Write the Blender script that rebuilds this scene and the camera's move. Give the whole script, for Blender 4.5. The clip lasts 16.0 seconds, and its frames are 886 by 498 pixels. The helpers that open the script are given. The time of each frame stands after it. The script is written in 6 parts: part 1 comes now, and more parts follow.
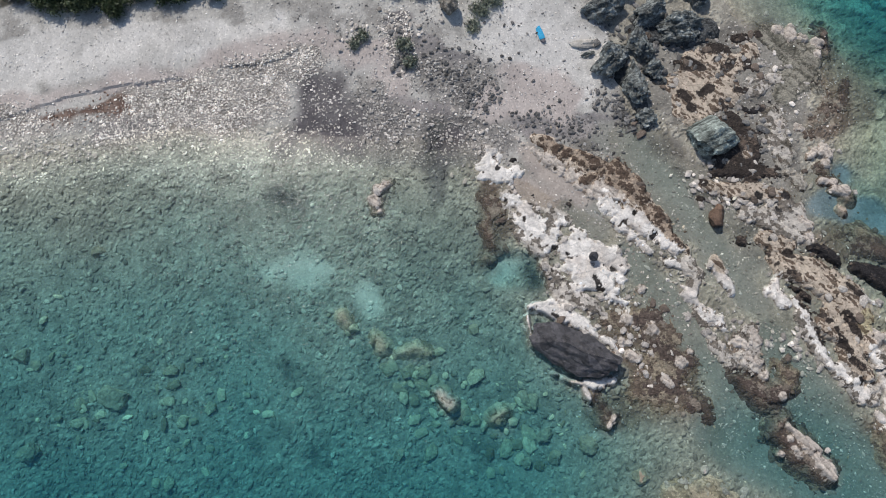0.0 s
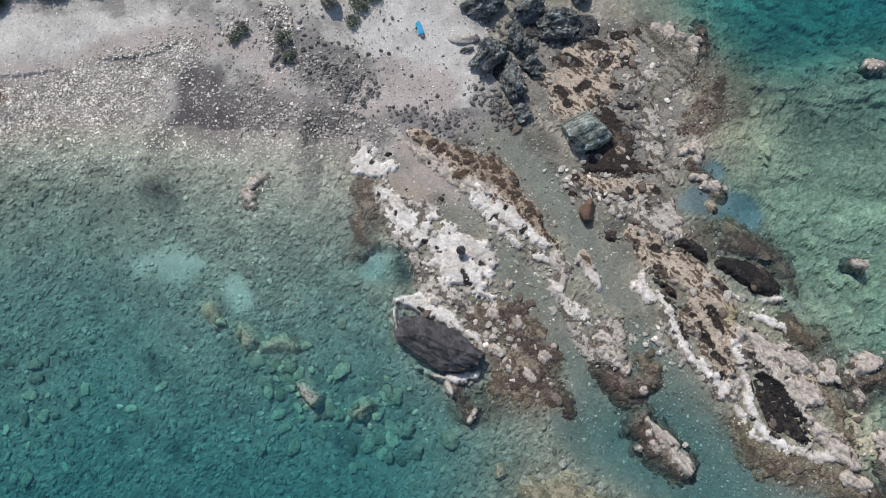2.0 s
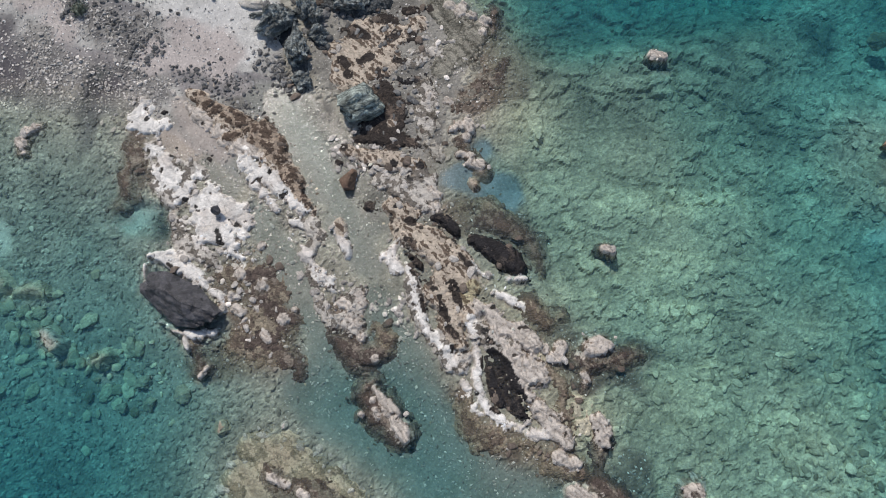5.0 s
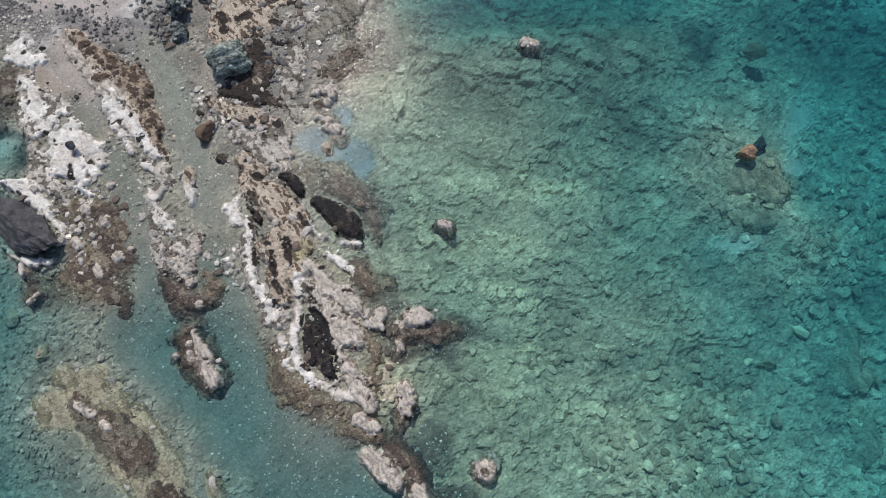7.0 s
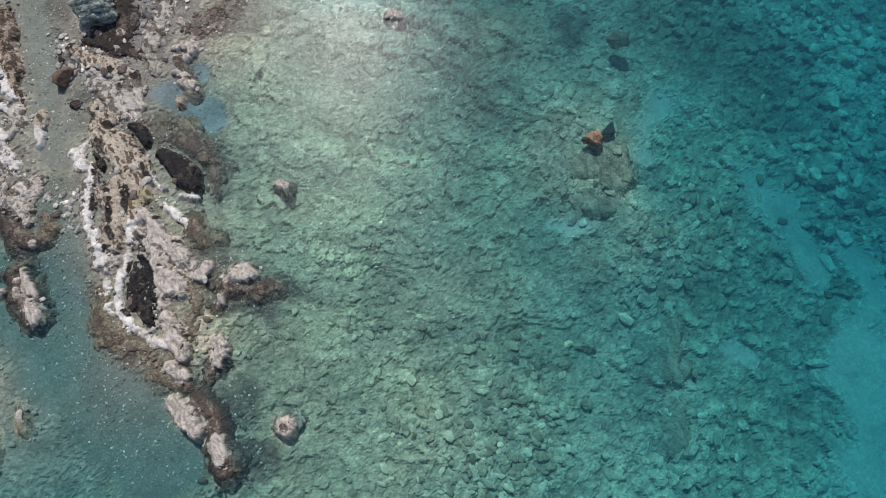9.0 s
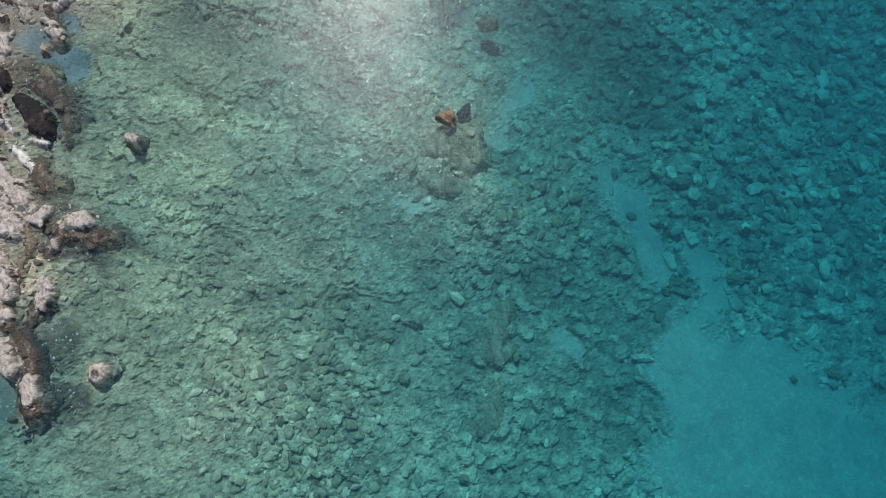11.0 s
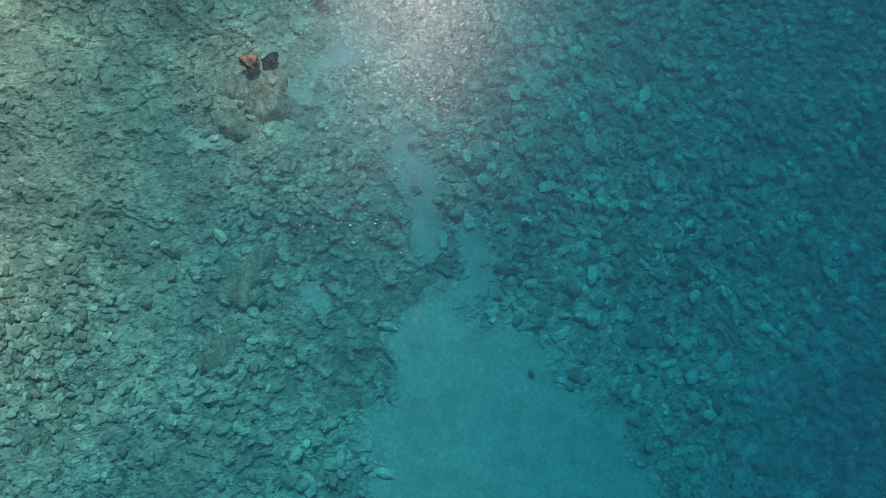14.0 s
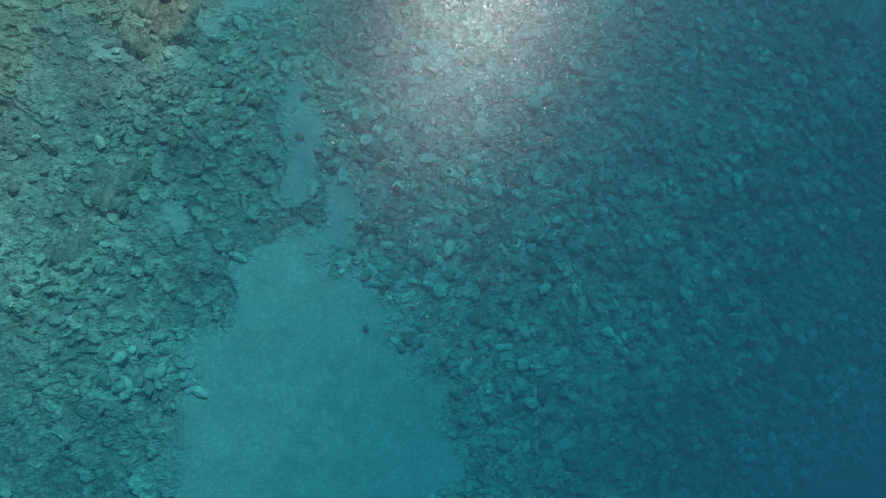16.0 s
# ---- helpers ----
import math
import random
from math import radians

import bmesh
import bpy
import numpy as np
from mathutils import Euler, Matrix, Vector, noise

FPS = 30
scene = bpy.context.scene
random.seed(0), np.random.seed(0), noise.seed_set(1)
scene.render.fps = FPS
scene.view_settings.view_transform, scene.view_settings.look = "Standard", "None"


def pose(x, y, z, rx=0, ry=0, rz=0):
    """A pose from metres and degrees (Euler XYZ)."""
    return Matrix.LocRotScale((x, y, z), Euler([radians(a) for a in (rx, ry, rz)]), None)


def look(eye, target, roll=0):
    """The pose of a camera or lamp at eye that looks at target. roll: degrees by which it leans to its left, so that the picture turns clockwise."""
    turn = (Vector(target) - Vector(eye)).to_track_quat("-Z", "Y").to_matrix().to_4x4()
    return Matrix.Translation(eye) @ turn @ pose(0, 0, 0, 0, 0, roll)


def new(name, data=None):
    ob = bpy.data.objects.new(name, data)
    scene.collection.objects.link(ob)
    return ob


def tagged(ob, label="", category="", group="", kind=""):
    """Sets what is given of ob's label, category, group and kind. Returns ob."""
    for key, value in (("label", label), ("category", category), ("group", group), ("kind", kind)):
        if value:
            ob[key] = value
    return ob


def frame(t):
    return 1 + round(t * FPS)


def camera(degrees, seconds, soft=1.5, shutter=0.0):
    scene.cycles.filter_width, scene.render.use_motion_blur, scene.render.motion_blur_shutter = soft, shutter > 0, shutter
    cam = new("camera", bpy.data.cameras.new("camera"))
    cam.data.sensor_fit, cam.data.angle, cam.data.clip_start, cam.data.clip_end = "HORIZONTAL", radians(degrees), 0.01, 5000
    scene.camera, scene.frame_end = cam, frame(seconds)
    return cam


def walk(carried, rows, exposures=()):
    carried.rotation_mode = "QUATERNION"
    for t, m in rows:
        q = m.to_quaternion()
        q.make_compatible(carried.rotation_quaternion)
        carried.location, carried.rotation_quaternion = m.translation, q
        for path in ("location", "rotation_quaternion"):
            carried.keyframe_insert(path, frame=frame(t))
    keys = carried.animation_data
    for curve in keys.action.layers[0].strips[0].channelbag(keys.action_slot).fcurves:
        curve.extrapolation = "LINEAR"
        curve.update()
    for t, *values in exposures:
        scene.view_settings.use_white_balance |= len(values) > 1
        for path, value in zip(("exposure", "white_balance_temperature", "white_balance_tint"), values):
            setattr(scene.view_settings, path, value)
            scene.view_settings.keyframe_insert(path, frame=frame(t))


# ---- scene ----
cam = camera(71.21, 16.0, soft=1.0)
# flown about 57 m over the water, looking steeply down, gliding along the coast and turning left
PATH = [
    (0, look((-7.300, 4.090, 58.045), (-7.212, 6.593, 48.364), -7.94)),
    (0.5, look((-4.769, 3.333, 57.990), (-4.662, 5.865, 48.316), -7.47)),
    (1, look((-2.056, 2.670, 57.667), (-1.939, 5.224, 48.000), -7.18)),
    (1.5, look((0.976, 1.884, 57.415), (1.132, 4.449, 47.751), -6.26)),
    (2, look((4.086, 0.949, 57.155), (4.313, 3.544, 47.501), -4.78)),
    (2.5, look((7.631, 0.087, 57.065), (7.877, 2.674, 47.408), -4.31)),
    (3, look((11.395, -0.820, 56.978), (11.652, 1.739, 47.315), -4.03)),
    (3.5, look((15.230, -1.788, 56.895), (15.501, 0.743, 47.225), -3.51)),
    (4, look((19.134, -2.824, 56.803), (19.391, -0.300, 47.130), -2.87)),
    (6.5, look((39.463, -8.313, 56.503), (39.466, -5.764, 46.833), -0.99)),
    (7, look((43.789, -9.368, 56.420), (43.724, -6.775, 46.762), -0.86)),
    (7.5, look((48.013, -10.187, 56.336), (47.911, -7.581, 46.682), -0.44)),
    (8, look((52.284, -10.717, 56.291), (52.138, -8.131, 46.633), -0.20)),
    (8.5, look((56.539, -11.185, 56.302), (56.352, -8.621, 46.638), 0.01)),
    (9, look((60.863, -11.514, 56.177), (60.629, -8.969, 46.509), -0.04)),
    (11.5, look((81.017, -12.020, 55.980), (80.676, -9.511, 46.306), 3.81)),
    (12, look((84.931, -11.748, 56.032), (84.572, -9.251, 46.356), 4.99)),
    (12.5, look((88.871, -11.649, 56.099), (88.491, -9.124, 46.430), 6.29)),
    (13, look((92.918, -11.353, 56.138), (92.497, -8.815, 46.475), 7.21)),
    (13.5, look((96.623, -10.609, 56.421), (96.217, -8.119, 46.745), 9.15)),
    (14, look((100.513, -9.576, 56.677), (100.108, -7.166, 46.980), 10.80)),
    (14.5, look((104.239, -8.948, 57.087), (103.828, -6.560, 47.385), 12.88)),
    (15, look((107.944, -8.376, 57.572), (107.512, -6.004, 47.867), 15.21)),
    (15.5, look((112.078, -7.932, 57.897), (111.559, -5.556, 48.198), 16.27)),
    (16, look((116.577, -7.656, 58.247), (115.947, -5.234, 48.565), 16.78)),
]
# the clip's camera opens up a little over the darker sea
walk(cam, PATH, [(0, 0.05), (4, 0.06), (8, 0.06), (12.5, 0.06), (16, 0.10)])

# ---- light: high sun ahead of the flight, clear sky ----
SUN_ELEV, SUN_AZ = radians(51.5), radians(-19)  # azimuth from +y, clockwise
world = bpy.data.worlds.new("world")
scene.world = world
world.use_nodes = True
wn, wl = world.node_tree.nodes, world.node_tree.links
sky = wn.new("ShaderNodeTexSky")
sky.sky_type, sky.sun_disc = "NISHITA", False
sky.sun_elevation, sky.sun_rotation = SUN_ELEV, SUN_AZ
wl.new(sky.outputs[0], wn["Background"].inputs[0])
wn["Background"].inputs[1].default_value = 0.095
sun_data = bpy.data.lights.new("sun", "SUN")
sun_data.energy, sun_data.angle, sun_data.color = 2.6, radians(0.6), (1.0, 0.95, 0.88)
sun = new("sun", sun_data)
TO_SUN = Vector((math.sin(SUN_AZ) * math.cos(SUN_ELEV), math.cos(SUN_AZ) * math.cos(SUN_ELEV), math.sin(SUN_ELEV)))
sun.matrix_world = look(TO_SUN * 200, (0, 0, 0))


# ---- noise in numpy ----
def hash2(i, j, seed):
    n = (i.astype(np.int64) * 374761393 + j.astype(np.int64) * 668265263 + seed * 1442695041) & 0x7FFFFFFF
    n = ((n ^ (n >> 13)) * 1274126177) & 0x7FFFFFFF
    n = ((n ^ (n >> 16)) * 1103515245) & 0x7FFFFFFF
    return ((n ^ (n >> 15)) & 0xFFFFF) / 0xFFFFF


def value(x, y, seed):
    i, j = np.floor(x), np.floor(y)
    u, v = x - i, y - j
    u, v = u * u * (3 - 2 * u), v * v * (3 - 2 * v)
    a, b = hash2(i, j, seed), hash2(i + 1, j, seed)
    c, d = hash2(i, j + 1, seed), hash2(i + 1, j + 1, seed)
    return (a + (b - a) * u) * (1 - v) + (c + (d - c) * u) * v


def fbm(x, y, size, octaves=4, seed=0):
    """Smooth noise from -1 to 1 whose largest forms are size metres wide."""
    total, weight, norm = 0.0, 1.0, 0.0
    for k in range(octaves):
        f = 2.0**k / size
        total = total + weight * (value(x * f + 17.3 * k, y * f - 9.1 * k, seed + k) * 2 - 1)
        norm += weight
        weight *= 0.5
    return total / norm


def cells(x, y, size, seed=0):
    """Distances to the nearest and second nearest seed point, in cell sizes, and the cell's random number."""
    x, y = x / size, y / size
    i, j = np.floor(x), np.floor(y)
    first, second, pick = np.full(x.shape, 9.0), np.full(x.shape, 9.0), np.zeros(x.shape)
    for a in (-1, 0, 1):
        for b in (-1, 0, 1):
            px = i + a + hash2(i + a, j + b, seed)
            py = j + b + hash2(i + a, j + b, seed + 7)
            d = np.hypot(px - x, py - y)
            near = d < first
            second = np.where(near, first, np.minimum(second, d))
            pick = np.where(near, hash2(i + a, j + b, seed + 13), pick)
            first = np.where(near, d, first)
    return first, second, pick


def plates(x, y, size, seed, tilt=0.5):
    """Broken slabs: each cell a tilted plane at its own height, with open joints. Heights in cell sizes, joint mask, random number."""
    x, y = x / size, y / size
    i, j = np.floor(x), np.floor(y)
    first, second = np.full(x.shape, 9.0), np.full(x.shape, 9.0)
    lift, pick = np.zeros(x.shape), np.zeros(x.shape)
    for a in (-1, 0, 1):
        for b in (-1, 0, 1):
            ci, cj = i + a, j + b
            ox, oy = x - ci - hash2(ci, cj, seed), y - cj - hash2(ci, cj, seed + 7)
            d = np.hypot(ox, oy)
            near = d < first
            second = np.where(near, first, np.minimum(second, d))
            r = hash2(ci, cj, seed + 13)
            plane = (r - 0.5) + tilt * (ox * (hash2(ci, cj, seed + 17) - 0.5) * 2 + oy * (hash2(ci, cj, seed + 19) - 0.7) * 2)
            lift, pick = np.where(near, plane, lift), np.where(near, r, pick)
            first = np.where(near, d, first)
    return lift, step(0.12, 0.02, second - first), pick


def step(a, b, v):
    u = np.clip((v - a) / (b - a), 0, 1)
    return u * u * (3 - 2 * u)


def chain(x, y, spots):
    """How far (x, y) lies inside a string of circles (x, y, r): metres, negative outside."""
    best = np.full(np.shape(x), -1e3)
    for (ax, ay, ar), (bx, by, br) in zip(spots, spots[1:]):
        dx, dy = bx - ax, by - ay
        u = np.clip(((x - ax) * dx + (y - ay) * dy) / (dx * dx + dy * dy + 1e-9), 0, 1)
        best = np.maximum(best, ar + (br - ar) * u - np.hypot(x - ax - u * dx, y - ay - u * dy))
    return best


def mesh_from(name, verts, faces, smooth=True, **attributes):
    """A mesh from arrays: n x 3 places, m x 3 or m x 4 corners, and float or colour values for each place."""
    me = bpy.data.meshes.new(name)
    faces = np.asarray(faces, np.int32)
    n = faces.shape[1]
    me.vertices.add(len(verts))
    me.vertices.foreach_set("co", np.asarray(verts, np.float32).ravel())
    me.loops.add(faces.size)
    me.loops.foreach_set("vertex_index", faces.ravel())
    me.polygons.add(len(faces))
    me.polygons.foreach_set("loop_start", np.arange(0, faces.size, n, dtype=np.int32))
    me.update(calc_edges=True)
    me.polygons.foreach_set("use_smooth", np.full(len(faces), smooth))
    for key, values in attributes.items():
        values = np.asarray(values, np.float32)
        if values.ndim == 2:
            a = me.attributes.new(key, "FLOAT_COLOR", "POINT")
            a.data.foreach_set("color", np.c_[values, np.ones(len(values), np.float32)].ravel())
        else:
            me.attributes.new(key, "FLOAT", "POINT").data.foreach_set("value", values)
    return me


def grid_faces(nx, ny):
    k = np.arange(nx * ny).reshape(ny, nx)
    return np.stack([k[:-1, :-1], k[:-1, 1:], k[1:, 1:], k[1:, :-1]], -1).reshape(-1, 4)


# ---- materials ----
def material(name):
    m = bpy.data.materials.new(name)
    m.use_nodes = True
    return m, m.node_tree.nodes, m.node_tree.links, m.node_tree.nodes["Principled BSDF"]


def tex(nodes, links, kind, scale, **settings):
    t = nodes.new(kind)
    links.new(nodes["place"].outputs["Object"], t.inputs["Vector"])
    t.inputs["Scale"].default_value = scale
    for key, value_ in settings.items():
        t.inputs[key].default_value = value_
    return t


def mixed(nodes, links, mode, factor, a, b):
    m = nodes.new("ShaderNodeMix")
    m.data_type, m.blend_type = "RGBA", mode
    for socket, v in ((m.inputs[0], factor), (m.inputs[6], a), (m.inputs[7], b)):
        if isinstance(v, (int, float)):
            socket.default_value = v
        elif isinstance(v, tuple):
            socket.default_value = (*v, 1)
        else:
            links.new(v, socket)
    return m.outputs[2]


def ramp(nodes, links, source, lo, hi, a, b):
    r = nodes.new("ShaderNodeMapRange")
    for k, v in enumerate((lo, hi, a, b)):
        r.inputs[k + 1].default_value = v
    links.new(source, r.inputs[0])
    return r.outputs[0]


def stone_material(name, grain, pebble, relief, rough=0.85, colour=None, island=False, contrast=0.5, streak=0.0, coarse=False, single=False, specks=0.0, crust=False):
    """Stone or shingle: the colour of the place, mottled at two scales, with pebbles or cracks of the given size (per metre)."""
    m, n, l, p = material(name)
    n.new("ShaderNodeTexCoord").name = "place"
    if colour is None:
        base = n.new("ShaderNodeAttribute")
        base.attribute_name = "tone"
        base = base.outputs["Color"]
        if crust:
            # the crust breaks up into patches and specks over the stone under it
            under, cover = n.new("ShaderNodeAttribute"), n.new("ShaderNodeAttribute")
            under.attribute_name, cover.attribute_name = "under", "cover"
            fray = tex(n, l, "ShaderNodeTexNoise", 4.5, Detail=7.0, Roughness=0.65)
            sum_ = n.new("ShaderNodeMath")
            sum_.operation = "ADD"
            l.new(cover.outputs["Fac"], sum_.inputs[0])
            l.new(ramp(n, l, fray.outputs[0], 0.0, 1.0, -0.75, 0.75), sum_.inputs[1])
            base = mixed(n, l, "MIX", ramp(n, l, sum_.outputs[0], -0.05, 0.05, 0.0, 1.0), under.outputs["Color"], base)
    else:
        base = colour
    big = tex(n, l, "ShaderNodeTexNoise", 0.35, Detail=5.0, Roughness=0.6)
    fine = tex(n, l, "ShaderNodeTexNoise", grain, Detail=7.0, Roughness=0.7)
    v = tex(n, l, "ShaderNodeTexVoronoi", pebble)
    v.feature = "F1"
    sep = n.new("ShaderNodeSeparateColor")
    l.new(v.outputs["Color"], sep.inputs[0])
    g1 = ramp(n, l, fine.outputs[0], 0.25, 0.75, 1 - contrast, 1 + contrast)
    if crust:
        grey = n.new("ShaderNodeRGBToBW")
        l.new(base, grey.inputs[0])
        coarseness = ramp(n, l, grey.outputs[0], 0.15, 0.55, 1.0, 0.3)
    g2 = ramp(n, l, big.outputs[0], 0.3, 0.7, 0.92, 1.08)
    g3 = ramp(n, l, sep.outputs[0], 0, 1, 1 - contrast * 0.7, 1 + contrast * 0.7)
    out, amount = base, coarseness if crust else 1.0
    if coarse:
        amount = n.new("ShaderNodeAttribute")
        amount.attribute_name = "coarse"
        amount = amount.outputs["Fac"]
    for g in (g1, g2, g3):
        out = mixed(n, l, "MULTIPLY", amount if g is not g2 else 1.0, out, g)
    if coarse:
        # small pebbles, some white and some dark, on sand too
        grit = tex(n, l, "ShaderNodeTexVoronoi", 7.0)
        part_ = n.new("ShaderNodeSeparateColor")
        l.new(grit.outputs["Color"], part_.inputs[0])
        out = mixed(n, l, "MULTIPLY", 0.5, out, ramp(n, l, part_.outputs[1], 0.80, 0.95, 0.94, 1.35))
        out = mixed(n, l, "MULTIPLY", 0.5, out, ramp(n, l, part_.outputs[2], 0.04, 0.16, 0.62, 1.0))
    if island:
        info = n.new("ShaderNodeNewGeometry")
        out = mixed(n, l, "MULTIPLY", 1.0, out, ramp(n, l, info.outputs["Random Per Island"], 0, 1, 0.6, 1.4))
    if single:
        info = n.new("ShaderNodeObjectInfo")
        out = mixed(n, l, "MULTIPLY", 1.0, out, ramp(n, l, info.outputs["Random"], 0, 1, 0.75, 1.2))
    if specks:
        dots = tex(n, l, "ShaderNodeTexNoise", 1.9, Detail=9.0, Roughness=0.75)
        out = mixed(n, l, "MULTIPLY", 1.0, out, ramp(n, l, dots.outputs[0], 0.54, 0.62, 1.0, 1 - specks))
        out = mixed(n, l, "MULTIPLY", 1.0, out, ramp(n, l, dots.outputs[0], 0.38, 0.45, 1.18, 1.0))
    crack = None
    if crust:
        # thin open joints along the beds
        turned, bent = n.new("ShaderNodeMapping"), n.new("ShaderNodeMixRGB")
        bent.blend_type, bent.inputs[0].default_value = "LINEAR_LIGHT", 0.22
        turned.inputs["Rotation"].default_value, turned.inputs["Scale"].default_value = (0, 0, 0.9), (0.45, 1.3, 0.6)
        l.new(n["place"].outputs["Object"], bent.inputs[1])
        l.new(fine.outputs["Color"], bent.inputs[2])
        l.new(bent.outputs[0], turned.inputs["Vector"])
        c = n.new("ShaderNodeTexVoronoi")
        c.feature = "DISTANCE_TO_EDGE"
        c.inputs["Scale"].default_value = 0.95
        l.new(turned.outputs[0], c.inputs["Vector"])
        crack = ramp(n, l, c.outputs["Distance"], 0.0, 0.045, 0.72, 1.0)
        out = mixed(n, l, "MULTIPLY", 1.0, out, crack)
    if streak:
        stretch = n.new("ShaderNodeMapping")
        stretch.inputs["Scale"].default_value = (0.10, 1.0, 0.6)
        l.new(n["place"].outputs["Object"], stretch.inputs["Vector"])
        s = n.new("ShaderNodeTexNoise")
        s.inputs["Scale"].default_value, s.inputs["Detail"].default_value = 3.5, 8
        l.new(stretch.outputs[0], s.inputs["Vector"])
        out = mixed(n, l, "MULTIPLY", 1.0, out, ramp(n, l, s.outputs[0], 0.35, 0.65, 1 - streak, 1 + streak))
    l.new(out, p.inputs["Base Color"])
    p.inputs["Roughness"].default_value = rough
    p.inputs["Specular IOR Level"].default_value = 0.25
    bump = n.new("ShaderNodeBump")
    bump.inputs["Strength"].default_value, bump.inputs["Distance"].default_value = 1.0, relief
    if crust:
        l.new(coarseness, bump.inputs["Strength"])
    add = n.new("ShaderNodeMath")
    add.operation = "SUBTRACT"
    l.new(fine.outputs[0], add.inputs[0])
    l.new(v.outputs["Distance"], add.inputs[1])
    if coarse:
        scaled = n.new("ShaderNodeMath")
        scaled.operation = "MULTIPLY"
        l.new(add.outputs[0], scaled.inputs[0])
        l.new(amount, scaled.inputs[1])
        add = scaled
    l.new(add.outputs[0], bump.inputs["Height"])
    l.new(bump.outputs[0], p.inputs["Normal"])
    return m


MAT_GROUND = stone_material("shingle_and_seabed", 3.0, 3.4, 0.08, contrast=0.22, coarse=True, specks=0.10)
MAT_ROCK = stone_material("weathered_limestone", 5.0, 6.0, 0.08, contrast=0.34, specks=0.16, crust=True)
MAT_COBBLE = stone_material("cobble_stone", 4.0, 1.2, 0.05, contrast=0.3, island=True)
MAT_BLACK = stone_material("black_rock", 3.0, 1.3, 0.18, 0.34, (0.085, 0.082, 0.088), contrast=0.5, specks=0.3)
MAT_DARK = stone_material("dark_green_grey_rock", 4.0, 2.6, 0.26, 0.6, (0.23, 0.245, 0.235), contrast=0.7, streak=0.6, specks=0.6)
MAT_GREEN = stone_material("green_grey_rock", 4.0, 2.2, 0.16, 0.75, (0.25, 0.28, 0.255), contrast=0.6, streak=0.7, specks=0.55)
MAT_BROWN = stone_material("brown_rock", 3.0, 1.6, 0.08, 0.8, (0.16, 0.105, 0.075), contrast=0.4)
MAT_PALE = stone_material("pale_rock", 3.0, 1.6, 0.06, 0.85, (0.58, 0.54, 0.48), contrast=0.3)
MAT_GREY = stone_material("grey_brown_rock", 4.0, 2.0, 0.12, 0.85, (0.27, 0.245, 0.21), contrast=0.45, streak=0.4, specks=0.4)
MAT_SUNK = stone_material("weed_grown_stone", 3.0, 1.6, 0.08, 0.9, (0.43, 0.37, 0.28), contrast=0.4)
MAT_ORANGE = stone_material("orange_brown_rock", 3.0, 1.6, 0.08, 0.85, (0.31, 0.21, 0.14), contrast=0.4)
MAT_BLOCK = stone_material("broken_pale_block", 4.0, 3.0, 0.04, 0.85, (0.50, 0.455, 0.41), contrast=0.35, single=True)
MAT_BLOCK_BROWN = stone_material("broken_brown_block", 4.0, 3.0, 0.04, 0.85, (0.17, 0.135, 0.11), contrast=0.4, single=True)
MAT_BLOCK_DARK = stone_material("broken_dark_stone", 4.0, 3.0, 0.04, 0.8, (0.165, 0.16, 0.155), contrast=0.4, single=True)
MAT_BLOCK_SUNK = stone_material("algae_grown_block", 4.0, 3.0, 0.05, 0.9, (0.46, 0.405, 0.295), contrast=0.35, single=True)

# sea water: light is absorbed and scattered with the depth of water under the surface, and glints on small waves
MAT_WATER, n, l, p = material("sea_water")
n.remove(p)
n.new("ShaderNodeTexCoord").name = "place"
depth = n.new("ShaderNodeAttribute")
depth.attribute_name = "depth"


def fade(per_metre):
    m = n.new("ShaderNodeMath")
    m.operation = "POWER"
    m.inputs[0].default_value = math.exp(-per_metre)
    l.new(depth.outputs["Fac"], m.inputs[1])
    return m.outputs[0]


ABSORB, SCATTER = (0.40, 0.058, 0.030), 0.115
tint = n.new("ShaderNodeCombineColor")
for k in range(3):
    l.new(fade(ABSORB[k]), tint.inputs[k])
clear, milk, gloss = n.new("ShaderNodeBsdfTransparent"), n.new("ShaderNodeBsdfDiffuse"), n.new("ShaderNodeBsdfGlossy")
l.new(tint.outputs[0], clear.inputs[0])
milk.inputs[0].default_value = (0.008, 0.099, 0.166, 1)
body, top = n.new("ShaderNodeMixShader"), n.new("ShaderNodeMixShader")
l.new(fade(SCATTER), body.inputs[0])
l.new(milk.outputs[0], body.inputs[1])
l.new(clear.outputs[0], body.inputs[2])
def waves(scale, height, rough, detail):
    """A glossy lobe on waves of one size."""
    ripple = tex(n, l, "ShaderNodeTexNoise", scale, Detail=detail, Roughness=0.6, Distortion=0.4)
    crests = n.new("ShaderNodeMapping")
    crests.inputs["Scale"].default_value, crests.inputs["Rotation"].default_value = (0.75, 1.35, 1.0), (0, 0, 0.5)
    l.new(n["place"].outputs["Object"], crests.inputs["Vector"])
    l.new(crests.outputs[0], ripple.inputs["Vector"])
    wave = n.new("ShaderNodeBump")
    wave.inputs["Strength"].default_value, wave.inputs["Distance"].default_value = 1.0, height
    l.new(ripple.outputs[0], wave.inputs["Height"])
    lobe = n.new("ShaderNodeBsdfGlossy")
    lobe.inputs["Roughness"].default_value = rough
    l.new(wave.outputs[0], lobe.inputs["Normal"])
    return lobe


n.remove(gloss)
